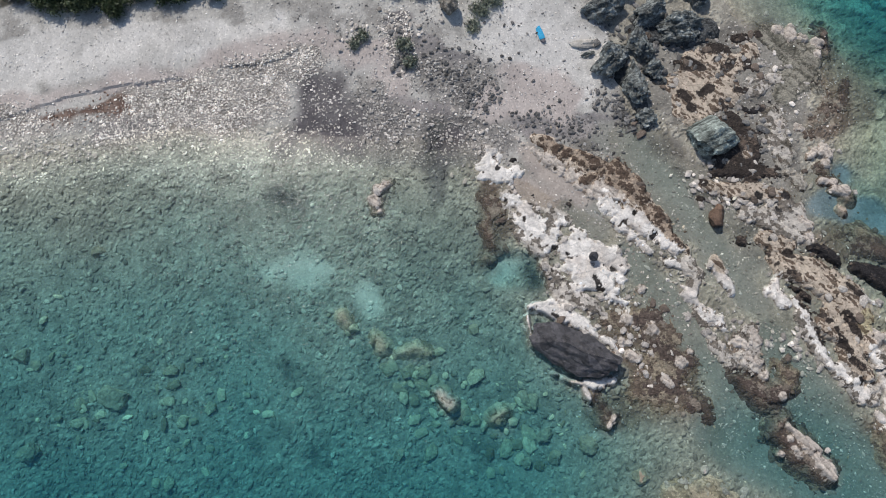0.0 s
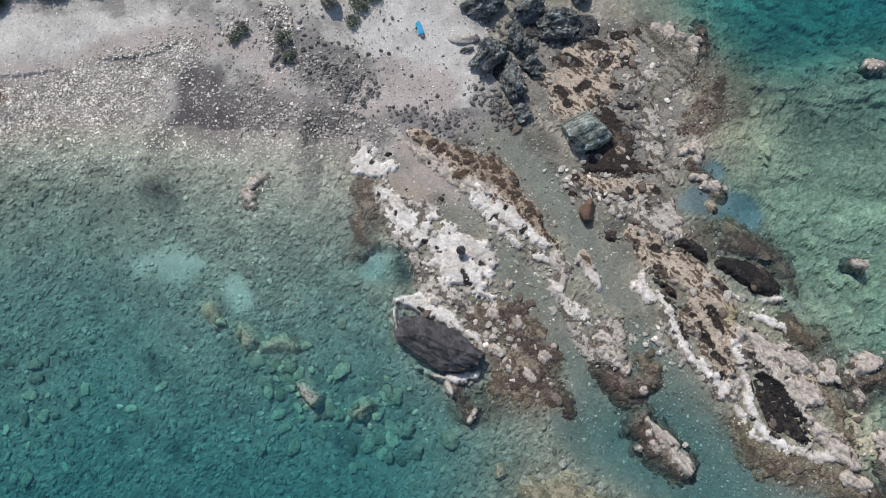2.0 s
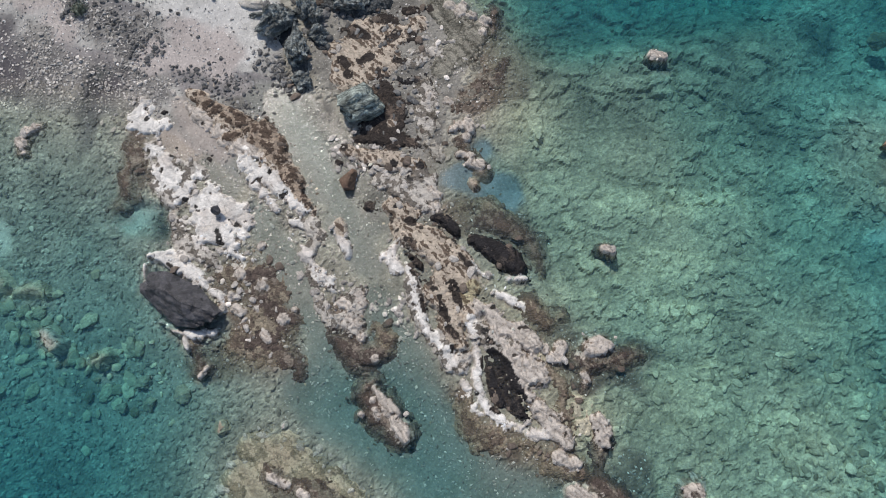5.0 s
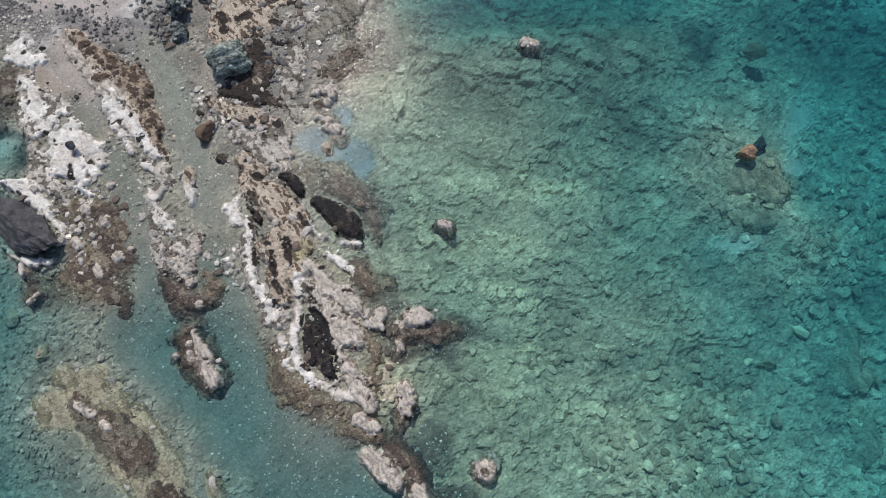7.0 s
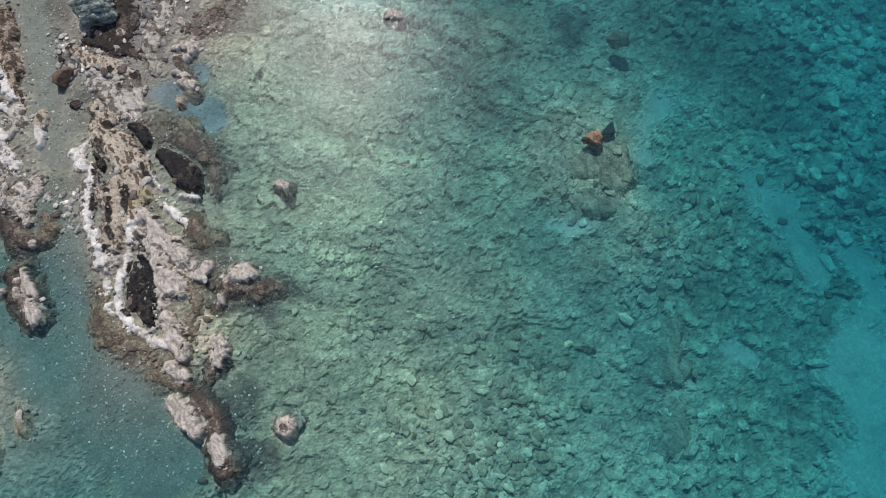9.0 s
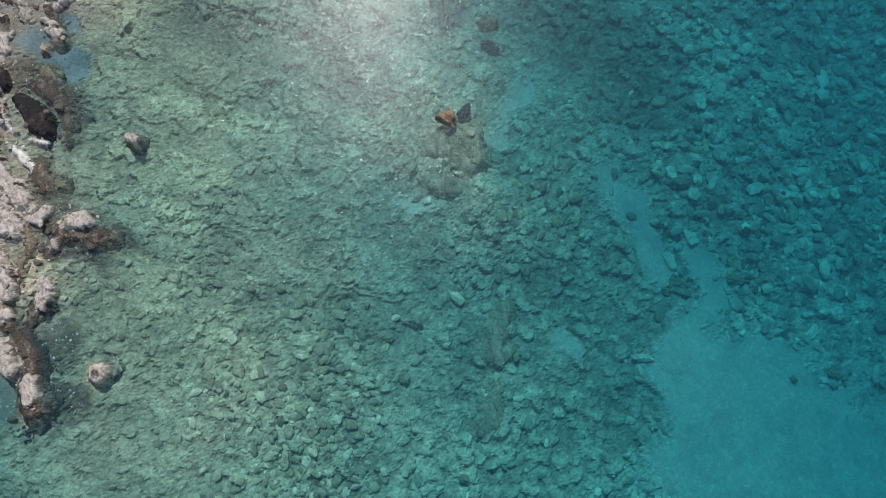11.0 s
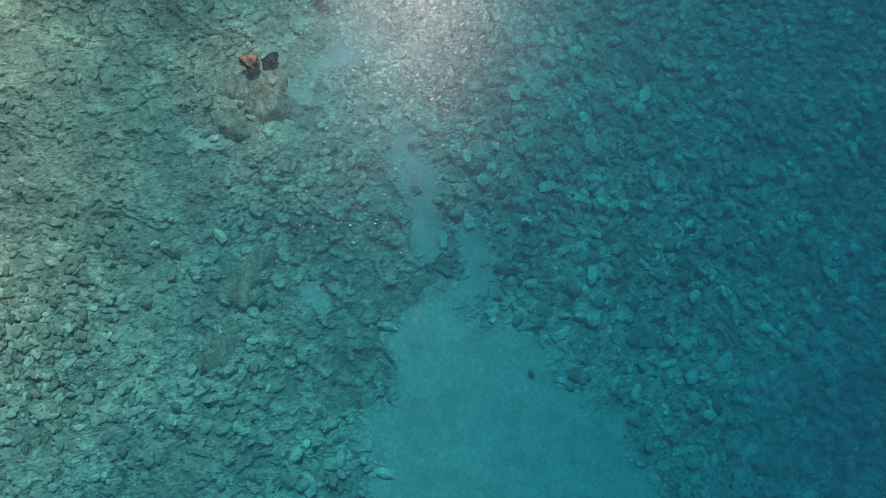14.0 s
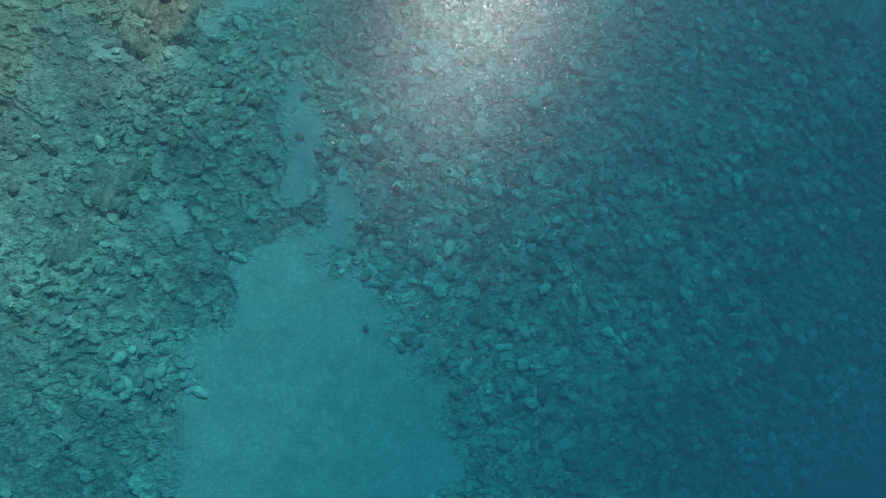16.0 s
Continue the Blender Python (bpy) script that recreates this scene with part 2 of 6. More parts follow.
# wide sheen of the finest ripples, broken sheen of the wavelets, and sharp glints
gloss, sheen = n.new("ShaderNodeMixShader"), n.new("ShaderNodeMixShader")
gloss.inputs[0].default_value, sheen.inputs[0].default_value = 0.52, 0.45
l.new(waves(1.2, 0.02, 0.42, 2.0).outputs[0], sheen.inputs[1])
l.new(waves(2.0, 0.060, 0.22, 2.0).outputs[0], sheen.inputs[2])
l.new(sheen.outputs[0], gloss.inputs[1])
l.new(waves(3.4, 0.055, 0.10, 2.0).outputs[0], gloss.inputs[2])
fresnel = n.new("ShaderNodeFresnel")
fresnel.inputs["IOR"].default_value = 1.33
l.new(fresnel.outputs[0], top.inputs[0])
l.new(body.outputs[0], top.inputs[1])
l.new(gloss.outputs[0], top.inputs[2])
l.new(top.outputs[0], n["Material Output"].inputs["Surface"])

# ---- the ground: beach, rocky shelves and seabed as one sheet ----
# waterline y for x
SHORE_X = (-400, -60, -50, -32, -20, -8, 0, 6, 12, 16, 22, 30, 45, 80, 400)
SHORE_Y = (60, 39.5, 38.4, 37.6, 34.0, 31.2, 30.3, 29.0, 30, 33, 40, 48, 64, 110, 400)
# shelves under the outcrops: strings of circles, level of the top, slope of the flanks
SHELVES = [
    (((2, 26, 3), (8, 12, 4), (13, 3, 3)), -0.12, 0.17),
    (((8, 26, 3), (14, 18, 2), (18, 6, 2)), -0.15, 0.16),
    (((22, 25, 4), (26, 8, 4), (34, -6, 4)), -0.15, 0.13),
    (((20, 37, 6), (28, 27, 5)), 0.10, 0.11),
    (((45, 22, 5), (47, 5, 5), (52, -12, 7)), -0.95, 0.056),
    (((72, 14, 4), (74, 9, 3)), -1.2, 0.16),
    (((12, -8, 4), (18, -14, 4)), -0.40, 0.15),
]


# hollows: strings of circles, depth cut below the rest, width of the slope
HOLLOWS = [
    (((44, 46, 5), (46, 38, 4), (58, 44, 8)), 1.6, 8.0),
    (((-1.5, 16.2, 1.2), (1.5, 15.5, 1.3)), 0.55, 1.0),
    (((69.8, 6.9, 0.8), (74.4, 7.1, 0.9)), 0.4, 3.0),
    (((91.3, 12.4, 1.2), (95.6, 7.4, 1.0), (101.5, 5.6, 1.2)), 0.4, 3.0),
    (((79.8, 12.5, 1.0), (81.2, 20.6, 1.2)), 0.5, 3.0),
    (((33, 19.6, 0.8), (34.5, 15.5, 1.6)), 0.25, 1.0),
    (((15, 3, 1), (17, -2, 2), (25, -8, 3)), 0.22, 3.0),
]


def bed(x, y):
    """Smooth level of the ground without stones."""
    x, y = np.asarray(x, float), np.asarray(y, float)
    wob = fbm(x, y, 9.0, 3, 41)
    up = y - np.interp(x, SHORE_X, SHORE_Y) + 1.2 * wob
    beach = np.where(up > 0, 0.12 * up + 0.04 * np.clip(up - 6, 0, None), 0.064 * up)
    beach = np.minimum(beach, 1.3 + 0.1 * up)
    total = np.exp(4 * np.clip(beach, -20, 15))
    for spots, level, slope in SHELVES:
        total = total + np.exp(4 * np.clip(level + slope * np.minimum(0, chain(x, y, spots)), -20, 15))
    z = np.log(total + np.exp(-4 * 9.0)) / 4
    for spots, cut, soft in HOLLOWS:
        z = z - cut * step(-soft, 0.3, chain(x, y, spots))
    drop = x - np.interp(y, (-30, -6, 3, 18, 29, 43, 60), (134, 128, 124, 139, 145, 148, 147))
    z = z - 0.085 * np.log1p(np.exp(np.clip(drop / 4, -30, 30))) * 4
    z = np.maximum(z, -14)
    return z + np.where(z < -0.3, 0.22 * wob * np.clip(-z, 0, 1.5), 0)


# kinds of ground: colour, second colour, share of the second, cobble relief
KINDS = {
    "bay": ((0.40, 0.375, 0.315), (0.30, 0.28, 0.235), 0.40, 0.08),
    "reef": ((0.49, 0.445, 0.335), (0.395, 0.365, 0.275), 0.32, 0.13),
    "paleslab": ((0.62, 0.56, 0.41), (0.50, 0.455, 0.335), 0.30, 0.135),
    "midreef": ((0.54, 0.52, 0.41), (0.44, 0.42, 0.335), 0.36, 0.16),
    "rubble": ((0.60, 0.585, 0.48), (0.48, 0.47, 0.385), 0.36, 0.18),
    "sand": ((0.68, 0.65, 0.605), (0.58, 0.555, 0.515), 0.4, 0.012),
    "pinksand": ((0.54, 0.475, 0.435), (0.48, 0.42, 0.385), 0.4, 0.015),
    "shingle": ((0.56, 0.535, 0.49), (0.36, 0.34, 0.31), 0.45, 0.03),
    "scrub": ((0.17, 0.15, 0.125), (0.08, 0.075, 0.06), 0.5, 0.05),
    "cobble": ((0.44, 0.40, 0.355), (0.27, 0.24, 0.21), 0.4, 0.05),
    "rustcobble": ((0.16, 0.105, 0.083), (0.25, 0.18, 0.145), 0.45, 0.05),
    "wet": ((0.11, 0.10, 0.105), (0.16, 0.148, 0.148), 0.42, 0.05),
    "wetsand": ((0.33, 0.30, 0.285), (0.28, 0.255, 0.245), 0.4, 0.02),
    "mudgrey": ((0.30, 0.295, 0.26), (0.25, 0.25, 0.22), 0.4, 0.03),
    "channel": ((0.25, 0.265, 0.235), (0.21, 0.225, 0.195), 0.35, 0.05),
    "bluegravel": ((0.27, 0.32, 0.345), (0.21, 0.25, 0.265), 0.45, 0.05),
    "palesand": ((0.64, 0.615, 0.54), (0.56, 0.54, 0.475), 0.35, 0.02),
    "deepsand": ((0.70, 0.67, 0.585), (0.61, 0.59, 0.52), 0.35, 0.02),
    "darkweed": ((0.07, 0.075, 0.07), (0.17, 0.18, 0.15), 0.45, 0.12),
    "brownreef": ((0.19, 0.15, 0.118), (0.29, 0.25, 0.195), 0.42, 0.10),
    "greygravel": ((0.29, 0.272, 0.237), (0.18, 0.168, 0.147), 0.44, 0.06),
    "pinkgravel": ((0.43, 0.375, 0.33), (0.36, 0.315, 0.28), 0.40, 0.02),
    "darkreef": ((0.34, 0.325, 0.25), (0.25, 0.24, 0.19), 0.45, 0.135),
    "mixed": ((0.33, 0.31, 0.28), (0.19, 0.18, 0.17), 0.5, 0.06),
    "shallows": ((0.50, 0.48, 0.415), (0.35, 0.34, 0.29), 0.40, 0.07),
    "darkstone": ((0.24, 0.225, 0.22), (0.34, 0.31, 0.29), 0.4, 0.05),
}
KIND_NAMES = list(KINDS)
STEP = 0.20
gx = np.arange(-56, 165, STEP)
gy = np.arange(-35, 61, STEP)
far = np.array([3, 8, 18, 40, 90, 200, 450, 1000, 2500.0])
gx = np.concatenate([gx[0] - far[::-1], gx, gx[-1] + far])
gy = np.concatenate([gy[0] - far[::-1], gy, gy[-1] + far])
GX, GY = np.meshgrid(gx, gy)
GZ = bed(GX, GY)
edge_noise = fbm(GX, GY, 5.0, 5, 3)
kind_of = np.where(GX + 5 * edge_noise > 34, KIND_NAMES.index("reef"), KIND_NAMES.index("bay"))
kind_of = np.where(GX + 10 * edge_noise > 68, KIND_NAMES.index("midreef"), kind_of)
kind_of = np.where(GX + 10 * edge_noise > 95, KIND_NAMES.index("rubble"), kind_of)
TABLE = np.array([[*KINDS[k][0], *KINDS[k][1], KINDS[k][2], KINDS[k][3]] for k in KIND_NAMES])
LOOK = np.empty(GX.shape + (8,))
u = step(29, 37, GX + 5 * edge_noise)[..., None]
v = step(56, 74, GX + 12 * edge_noise)[..., None]
w = step(86, 104, GX + 12 * edge_noise)[..., None]
LOOK[:] = ((TABLE[0] * (1 - u) + TABLE[1] * u) * (1 - v) + TABLE[3] * v) * (1 - w) + TABLE[4] * w
dry = step(-0.06, 0.10, GZ + 0.06 * edge_noise)[..., None] * (GX < 14)[..., None]
LOOK[:] = LOOK * (1 - dry) + TABLE[KIND_NAMES.index("shingle")] * dry
kind_of = np.where(dry[..., 0] > 0.5, KIND_NAMES.index("shingle"), kind_of)
fringe = fbm(GX, GY, 2.5, 5, 29)
SOFT = {"paleslab": 1.0, "darkweed": 1.2, "deepsand": 2.0, "palesand": 1.0, "channel": 0.8, "mudgrey": 0.6, "sand": 0.8, "pinksand": 0.7, "pinkgravel": 0.6, "wet": 1.4, "bluegravel": 0.5, "brownreef": 0.5, "darkreef": 4.5, "mixed": 0.8, "greygravel": 0.6, "shallows": 1.6}


def zone(kind, *spots):
    reach, soft = max(s[2] for s in spots) + 5, SOFT.get(kind, 0.25)
    i0, i1 = np.searchsorted(gx, (min(s[0] for s in spots) - reach, max(s[0] for s in spots) + reach))
    j0, j1 = np.searchsorted(gy, (min(s[1] for s in spots) - reach, max(s[1] for s in spots) + reach))
    w = np.s_[j0:j1, i0:i1]
    inside = chain(GX[w], GY[w], spots) + (1.1 * fringe[w] + 0.8 * edge_noise[w]) * min(2.2, 0.5 + spots[0][2] * 0.35)
    mix = step(-soft, soft, inside)[..., None]
    LOOK[w] = LOOK[w] * (1 - mix) + TABLE[KIND_NAMES.index(kind)] * mix
    kind_of[w] = np.where(mix[..., 0] > 0.5, KIND_NAMES.index(kind), kind_of[w])


def paint_ground():
    zone('shallows', (-53.8, 36.8, 2.2), (-41.4, 35.5, 2.1), (-29.7, 34.6, 2.7), (-21.0, 33.6, 2.3), (-13.2, 30.5, 1.7))
    zone('shallows', (-11.4, 35.3, 1.8), (-8.3, 32.1, 2.3))
    zone('brownreef', (-1.4, 23.5, 1.6), (-1.4, 20.5, 1.9), (-2.5, 17.8, 1.3))
    zone('greygravel', (18.9, 20.4, 2.2), (23.1, 18.5, 3.3), (27.3, 17.1, 2.7), (23.5, 14.9, 2.7))
    zone('greygravel', (19.3, 36.3, 2.4), (19.5, 30.3, 2.9), (26.9, 32.3, 5.2), (30.9, 34.3, 4.1), (27.9, 25.6, 3.4), (27.0, 21.4, 2.8))
    zone('greygravel', (9.8, 27.8, 1.4), (14.4, 27.3, 1.7), (17.4, 24.9, 1.7), (18.0, 21.7, 1.7))
    zone('brownreef', (8.4, 8.6, 2.6), (10.6, 5.5, 2.9), (12.7, 2.1, 2.0), (9.5, 1.6, 2.0), (5.4, 1.8, 1.5))
    zone('brownreef', (17.3, 4.4, 1.4), (18.9, 2.1, 2.3), (21.0, -0.8, 2.0), (21.5, -3.4, 2.2))
    zone('brownreef', (31.0, 13.6, 2.4), (34.9, 11.7, 2.4), (36.8, 8.1, 1.6))
    zone('brownreef', (36.7, 1.6, 2.1), (40.4, -2.1, 2.8), (44.5, -2.3, 2.3))
    zone('brownreef', (27.9, -4.5, 2.0), (29.6, -7.6, 2.0), (35.9, -10.6, 2.2))
    zone('brownreef', (35.8, 33.4, 1.9), (36.3, 26.7, 2.6), (32.4, 24.8, 1.7))
    zone('brownreef', (39.3, -12.6, 2.2), (41.7, -16.7, 2.4), (45.6, -16.9, 1.9))
    zone('sand', (-54.1, 48.9, 4.4), (-44.2, 47.0, 4.4), (-32.0, 46.7, 3.7), (-20.9, 45.9, 3.1))
    zone('shingle', (-54.2, 52.4, 2.6), (-44.2, 51.9, 1.6), (-31.8, 50.2, 1.6), (-20.7, 48.0, 1.9))
    zone('scrub', (-54.3, 58.3, 4.6), (-42.8, 56.8, 3.9), (-31.5, 55.2, 3.8), (-18.9, 53.5, 3.2), (-2.8, 51.0, 4.4))
    zone('pinksand', (-50.3, 42.0, 1.1), (-41.3, 42.3, 1.1), (-30.4, 42.2, 1.2), (-20.0, 43.3, 1.7), (-13.9, 42.8, 1.8), (-8.3, 40.0, 1.8), (-9.4, 36.2, 2.1))
    zone('shingle', (-12.4, 45.0, 2.4), (-6.4, 44.5, 2.4), (0.0, 42.5, 3.0))
    zone('cobble', (-53.9, 40.4, 1.5), (-44.3, 39.9, 1.2), (-35.3, 40.2, 1.5), (-29.3, 40.7, 1.8), (-23.3, 40.5, 1.9), (-16.6, 41.3, 1.3))
    zone('cobble', (-35.5, 37.6, 1.6), (-30.1, 37.5, 2.0), (-23.6, 37.3, 2.5))
    zone('rustcobble', (-45.5, 40.3, 0.8), (-41.3, 40.3, 1.1), (-37.4, 40.5, 0.9))
    zone('wet', (-17.0, 37.7, 2.0), (-16.9, 33.8, 2.7), (-14.2, 32.0, 2.0))
    zone('wet', (-7.6, 32.7, 2.0), (-3.8, 31.3, 2.6), (0.1, 33.1, 2.0))
    zone('wetsand', (-9.1, 34.2, 1.8), (1.0, 31.7, 1.4), (5.1, 29.0, 0.9))
    zone('darkstone', (-7.5, 43.3, 1.2), (-7.1, 39.8, 1.2))
    zone('darkstone', (-4.2, 39.2, 1.8), (-1.1, 36.0, 2.1), (0.6, 32.7, 1.7))
    zone('darkstone', (3.3, 31.2, 1.0), (7.6, 29.8, 1.1), (12.6, 28.5, 1.4))
    zone('darkreef', (43.9, 35.4, 1.8), (53.9, 32.2, 2.9), (61.9, 28.7, 4.0), (62.8, 19.5, 2.8))
    zone('darkreef', (41.5, 31.0, 3.0), (47.0, 24.0, 4.0), (53.0, 30.0, 5.0))
    zone('darkreef', (80.6, 31.8, 3.0), (89.2, 29.5, 4.7), (94.8, 23.3, 3.4))
    zone('mixed', (-11.9, 35.7, 2.0), (-9.5, 31.7, 2.9), (-4.6, 29.9, 3.0), (0.6, 29.5, 2.1))
    zone('mixed', (-4.6, 36.6, 2.0), (-0.1, 35.1, 2.0))
    zone('wet', (-4.9, 31.5, 1.3), (-6.2, 27.4, 1.0))
    zone('sand', (2.3, 41.4, 2.7), (6.8, 39.8, 4.7), (9.1, 36.7, 4.1), (9.7, 33.9, 2.3))
    zone('pinksand', (4.0, 35.0, 2.3), (7.0, 32.5, 2.0), (1.4, 33.5, 1.7))
    zone('mudgrey', (4.4, 25.4, 2.5), (6.9, 21.3, 2.2), (8.5, 18.7, 1.6))
    zone('pinkgravel', (3.0, 27.7, 0.7), (5.8, 23.6, 1.1), (7.6, 21.8, 0.9))
    zone('pinkgravel', (1.8, 23.7, 1.3), (4.5, 22.1, 1.1))
    zone('mudgrey', (12.2, 27.0, 2.2), (14.6, 22.9, 1.9), (16.8, 18.4, 1.9))
    zone('mudgrey', (13.8, 23.7, 2.0), (16.5, 19.0, 1.7), (18.9, 13.9, 1.6), (20.8, 9.2, 1.9))
    zone('channel', (10.4, 15.4, 1.6), (12.9, 10.5, 1.7), (15.6, 3.6, 1.3), (16.5, -2.6, 2.0))
    zone('channel', (21.2, 5.8, 1.6), (23.3, 0.3, 2.0), (25.7, -5.1, 2.2))
    zone('channel', (13.9, -1.9, 2.1), (25.3, -9.5, 3.0), (29.9, -13.1, 4.0), (36.5, -17.9, 4.3))
    zone('bluegravel', (33.5, 19.6, 1.1), (30.0, 16.7, 1.2), (34.6, 15.0, 2.4))
    zone('palesand', (-0.9, 16.4, 1.4), (0.8, 16.6, 1.1))
    zone('darkweed', (1.1, 15.9, 1.2), (1.5, 14.3, 1.4))
    zone('darkweed', (-21.1, 27.4, 1.5), (-20.4, 25.7, 0.9))
    zone('darkstone', (-39.0, 36.9, 1.6), (-33.7, 36.8, 1.3))
    zone('darkweed', (-5.0, 30.9, 1.2), (-6.2, 27.4, 0.8))
    zone('palesand', (70.2, 7.0, 0.4), (71.8, 6.7, 0.6), (73.6, 7.1, 0.4))
    zone('palesand', (89.9, 14.6, 1.0), (93.2, 11.2, 1.7), (95.8, 7.4, 1.3), (96.4, 4.2, 1.0))
    zone('palesand', (99.6, 8.2, 0.9), (101.6, 5.8, 1.3), (102.3, 3.6, 1.2))
    zone('palesand', (78.9, 15.4, 1.1), (78.9, 18.8, 0.9), (81.2, 22.2, 1.4))
    zone('palesand', (87.8, -3.2, 0.9), (89.2, -3.9, 0.8))
    zone('deepsand', (99.5, 1.0, 1.2), (103.2, 2.6, 1.3))
    zone('deepsand', (100.5, -4.5, 3.8), (107.5, -4.0, 4.6))
    zone('deepsand', (102.5, -11.0, 6.0), (112.0, -9.0, 7.5), (118.0, -7.5, 4.0))
    zone('deepsand', (107.0, -19.0, 8.0), (116.0, -15.0, 8.5), (121.5, -10.5, 3.5))
    zone('darkweed', (70.2, 30.6, 0.8), (71.2, 28.0, 0.6), (72.2, 31.0, 0.6))

    zone('shallows', (-49.9, 36.5, 2.11), (-45.2, 34.7, 2.39), (-38.7, 34.5, 1.67), (-31.7, 32.9, 1.65), (-25.4, 31.7, 1.17))
    zone('wet', (-15.2, 37.6, 1.66), (-14.8, 33.6, 2.21))
    zone('wet', (-17.1, 36.7, 1.48), (-19.8, 33.9, 1.47), (-21.1, 32.6, 1.05))
    zone('wet', (-3.9, 30.2, 1.27), (-6.2, 27.5, 0.68), (-6.3, 24.8, 0.45))
    zone('darkweed', (-22.3, 27.7, 1.03), (-20.8, 25.6, 0.91))
    zone('palesand', (-24.2, 20.1, 1.0), (-21.4, 20.1, 1.4), (-18.2, 19.0, 0.8))
    zone('palesand', (-14.7, 16.1, 0.98), (-14.3, 14.7, 0.54))
    zone('cobble', (-20.6, 37.0, 1.42), (-20.7, 38.6, 1.19))
    zone('brownreef', (42.6, -11.4, 1.26), (43.2, -14.3, 1.00))
    zone('brownreef', (43.7, -3.0, 1.31), (46.7, -3.5, 0.78))
    zone('paleslab', (44.4, 13.6, 1.01), (50.9, 12.3, 1.39), (56.4, 12.2, 1.22))
    zone('paleslab', (43.3, 6.6, 1.09), (47.7, 6.4, 1.52), (52.6, 6.9, 1.31))
    zone('paleslab', (47.3, 2.0, 1.17), (51.6, 1.0, 1.38))
    zone('paleslab', (46.5, -3.9, 1.14), (50.1, -5.3, 1.44), (51.1, -3.2, 1.04))
    zone('paleslab', (47.1, -7.4, 1.28), (51.2, -7.8, 1.12))
    zone('paleslab', (53.2, -8.7, 1.11), (58.3, -9.0, 1.01), (63.9, -8.1, 1.12))
    zone('paleslab', (56.7, -11.0, 1.10), (62.8, -10.1, 0.90))
    zone('paleslab', (40.3, 11.4, 0.67), (41.8, 4.6, 0.75))
    zone('paleslab', (71.5, 14.9, 0.79), (74.5, 13.8, 1.35), (72.6, 11.7, 1.34))
    zone('darkweed', (-23.6, 10.6, 0.27), (-23.4, 9.8, 0.27))
    zone('darkweed', (-21.8, 2.2, 0.42), (-21.6, 1.5, 0.37))
    zone('darkweed', (-7.1, 1.0, 0.41), (-6.8, 0.4, 0.41))
    zone('darkweed', (-27.2, 4.0, 0.32), (-27.0, 3.6, 0.32))


paint_ground()


def loose_blocks(x, y, size, seed, share, tall=0.3, square=3.0):
    """Boulders and slabs lying apart, at most one to a cell: height over the floor in metres, how far inside, random number."""
    gx_, gy_ = x / size, y / size
    i, j = np.floor(gx_), np.floor(gy_)
    high, within, pick = np.zeros(x.shape), np.zeros(x.shape), np.full(x.shape, 0.5)
    for a in (-1, 0, 1):
        for b in (-1, 0, 1):
            ci, cj = i + a, j + b
            r1, r2, r3, r4 = (hash2(ci, cj, seed + k) for k in (0, 5, 11, 23))
            ox, oy = gx_ - ci - 0.15 - 0.7 * r1, gy_ - cj - 0.15 - 0.7 * r2
            turn = 3.14 * r3
            c, sn = np.cos(turn), np.sin(turn)
            radius = 0.22 + 0.25 * r4
            p, q = (c * ox + sn * oy) / (radius * (1 + 0.45 * r1)), (c * oy - sn * ox) / (radius * (1 - 0.25 * r1))
            d = (np.abs(p) ** square + np.abs(q) ** square) ** (1 / square)
            inside = np.clip((1.05 - d) / 0.26, 0, 1) * (hash2(ci, cj, seed + 31) < share)
            inside = inside * (2 - inside)
            h = size * radius * tall * 2.8 * inside * (0.6 + 0.6 * r2 + 0.35 * p * (r3 - 0.5) + 0.25 * q * (r4 - 0.3))
            over = h > high
            high, within, pick = np.where(over, h, high), np.where(over, inside, within), np.where(over, r3, pick)
    return high, within, pick


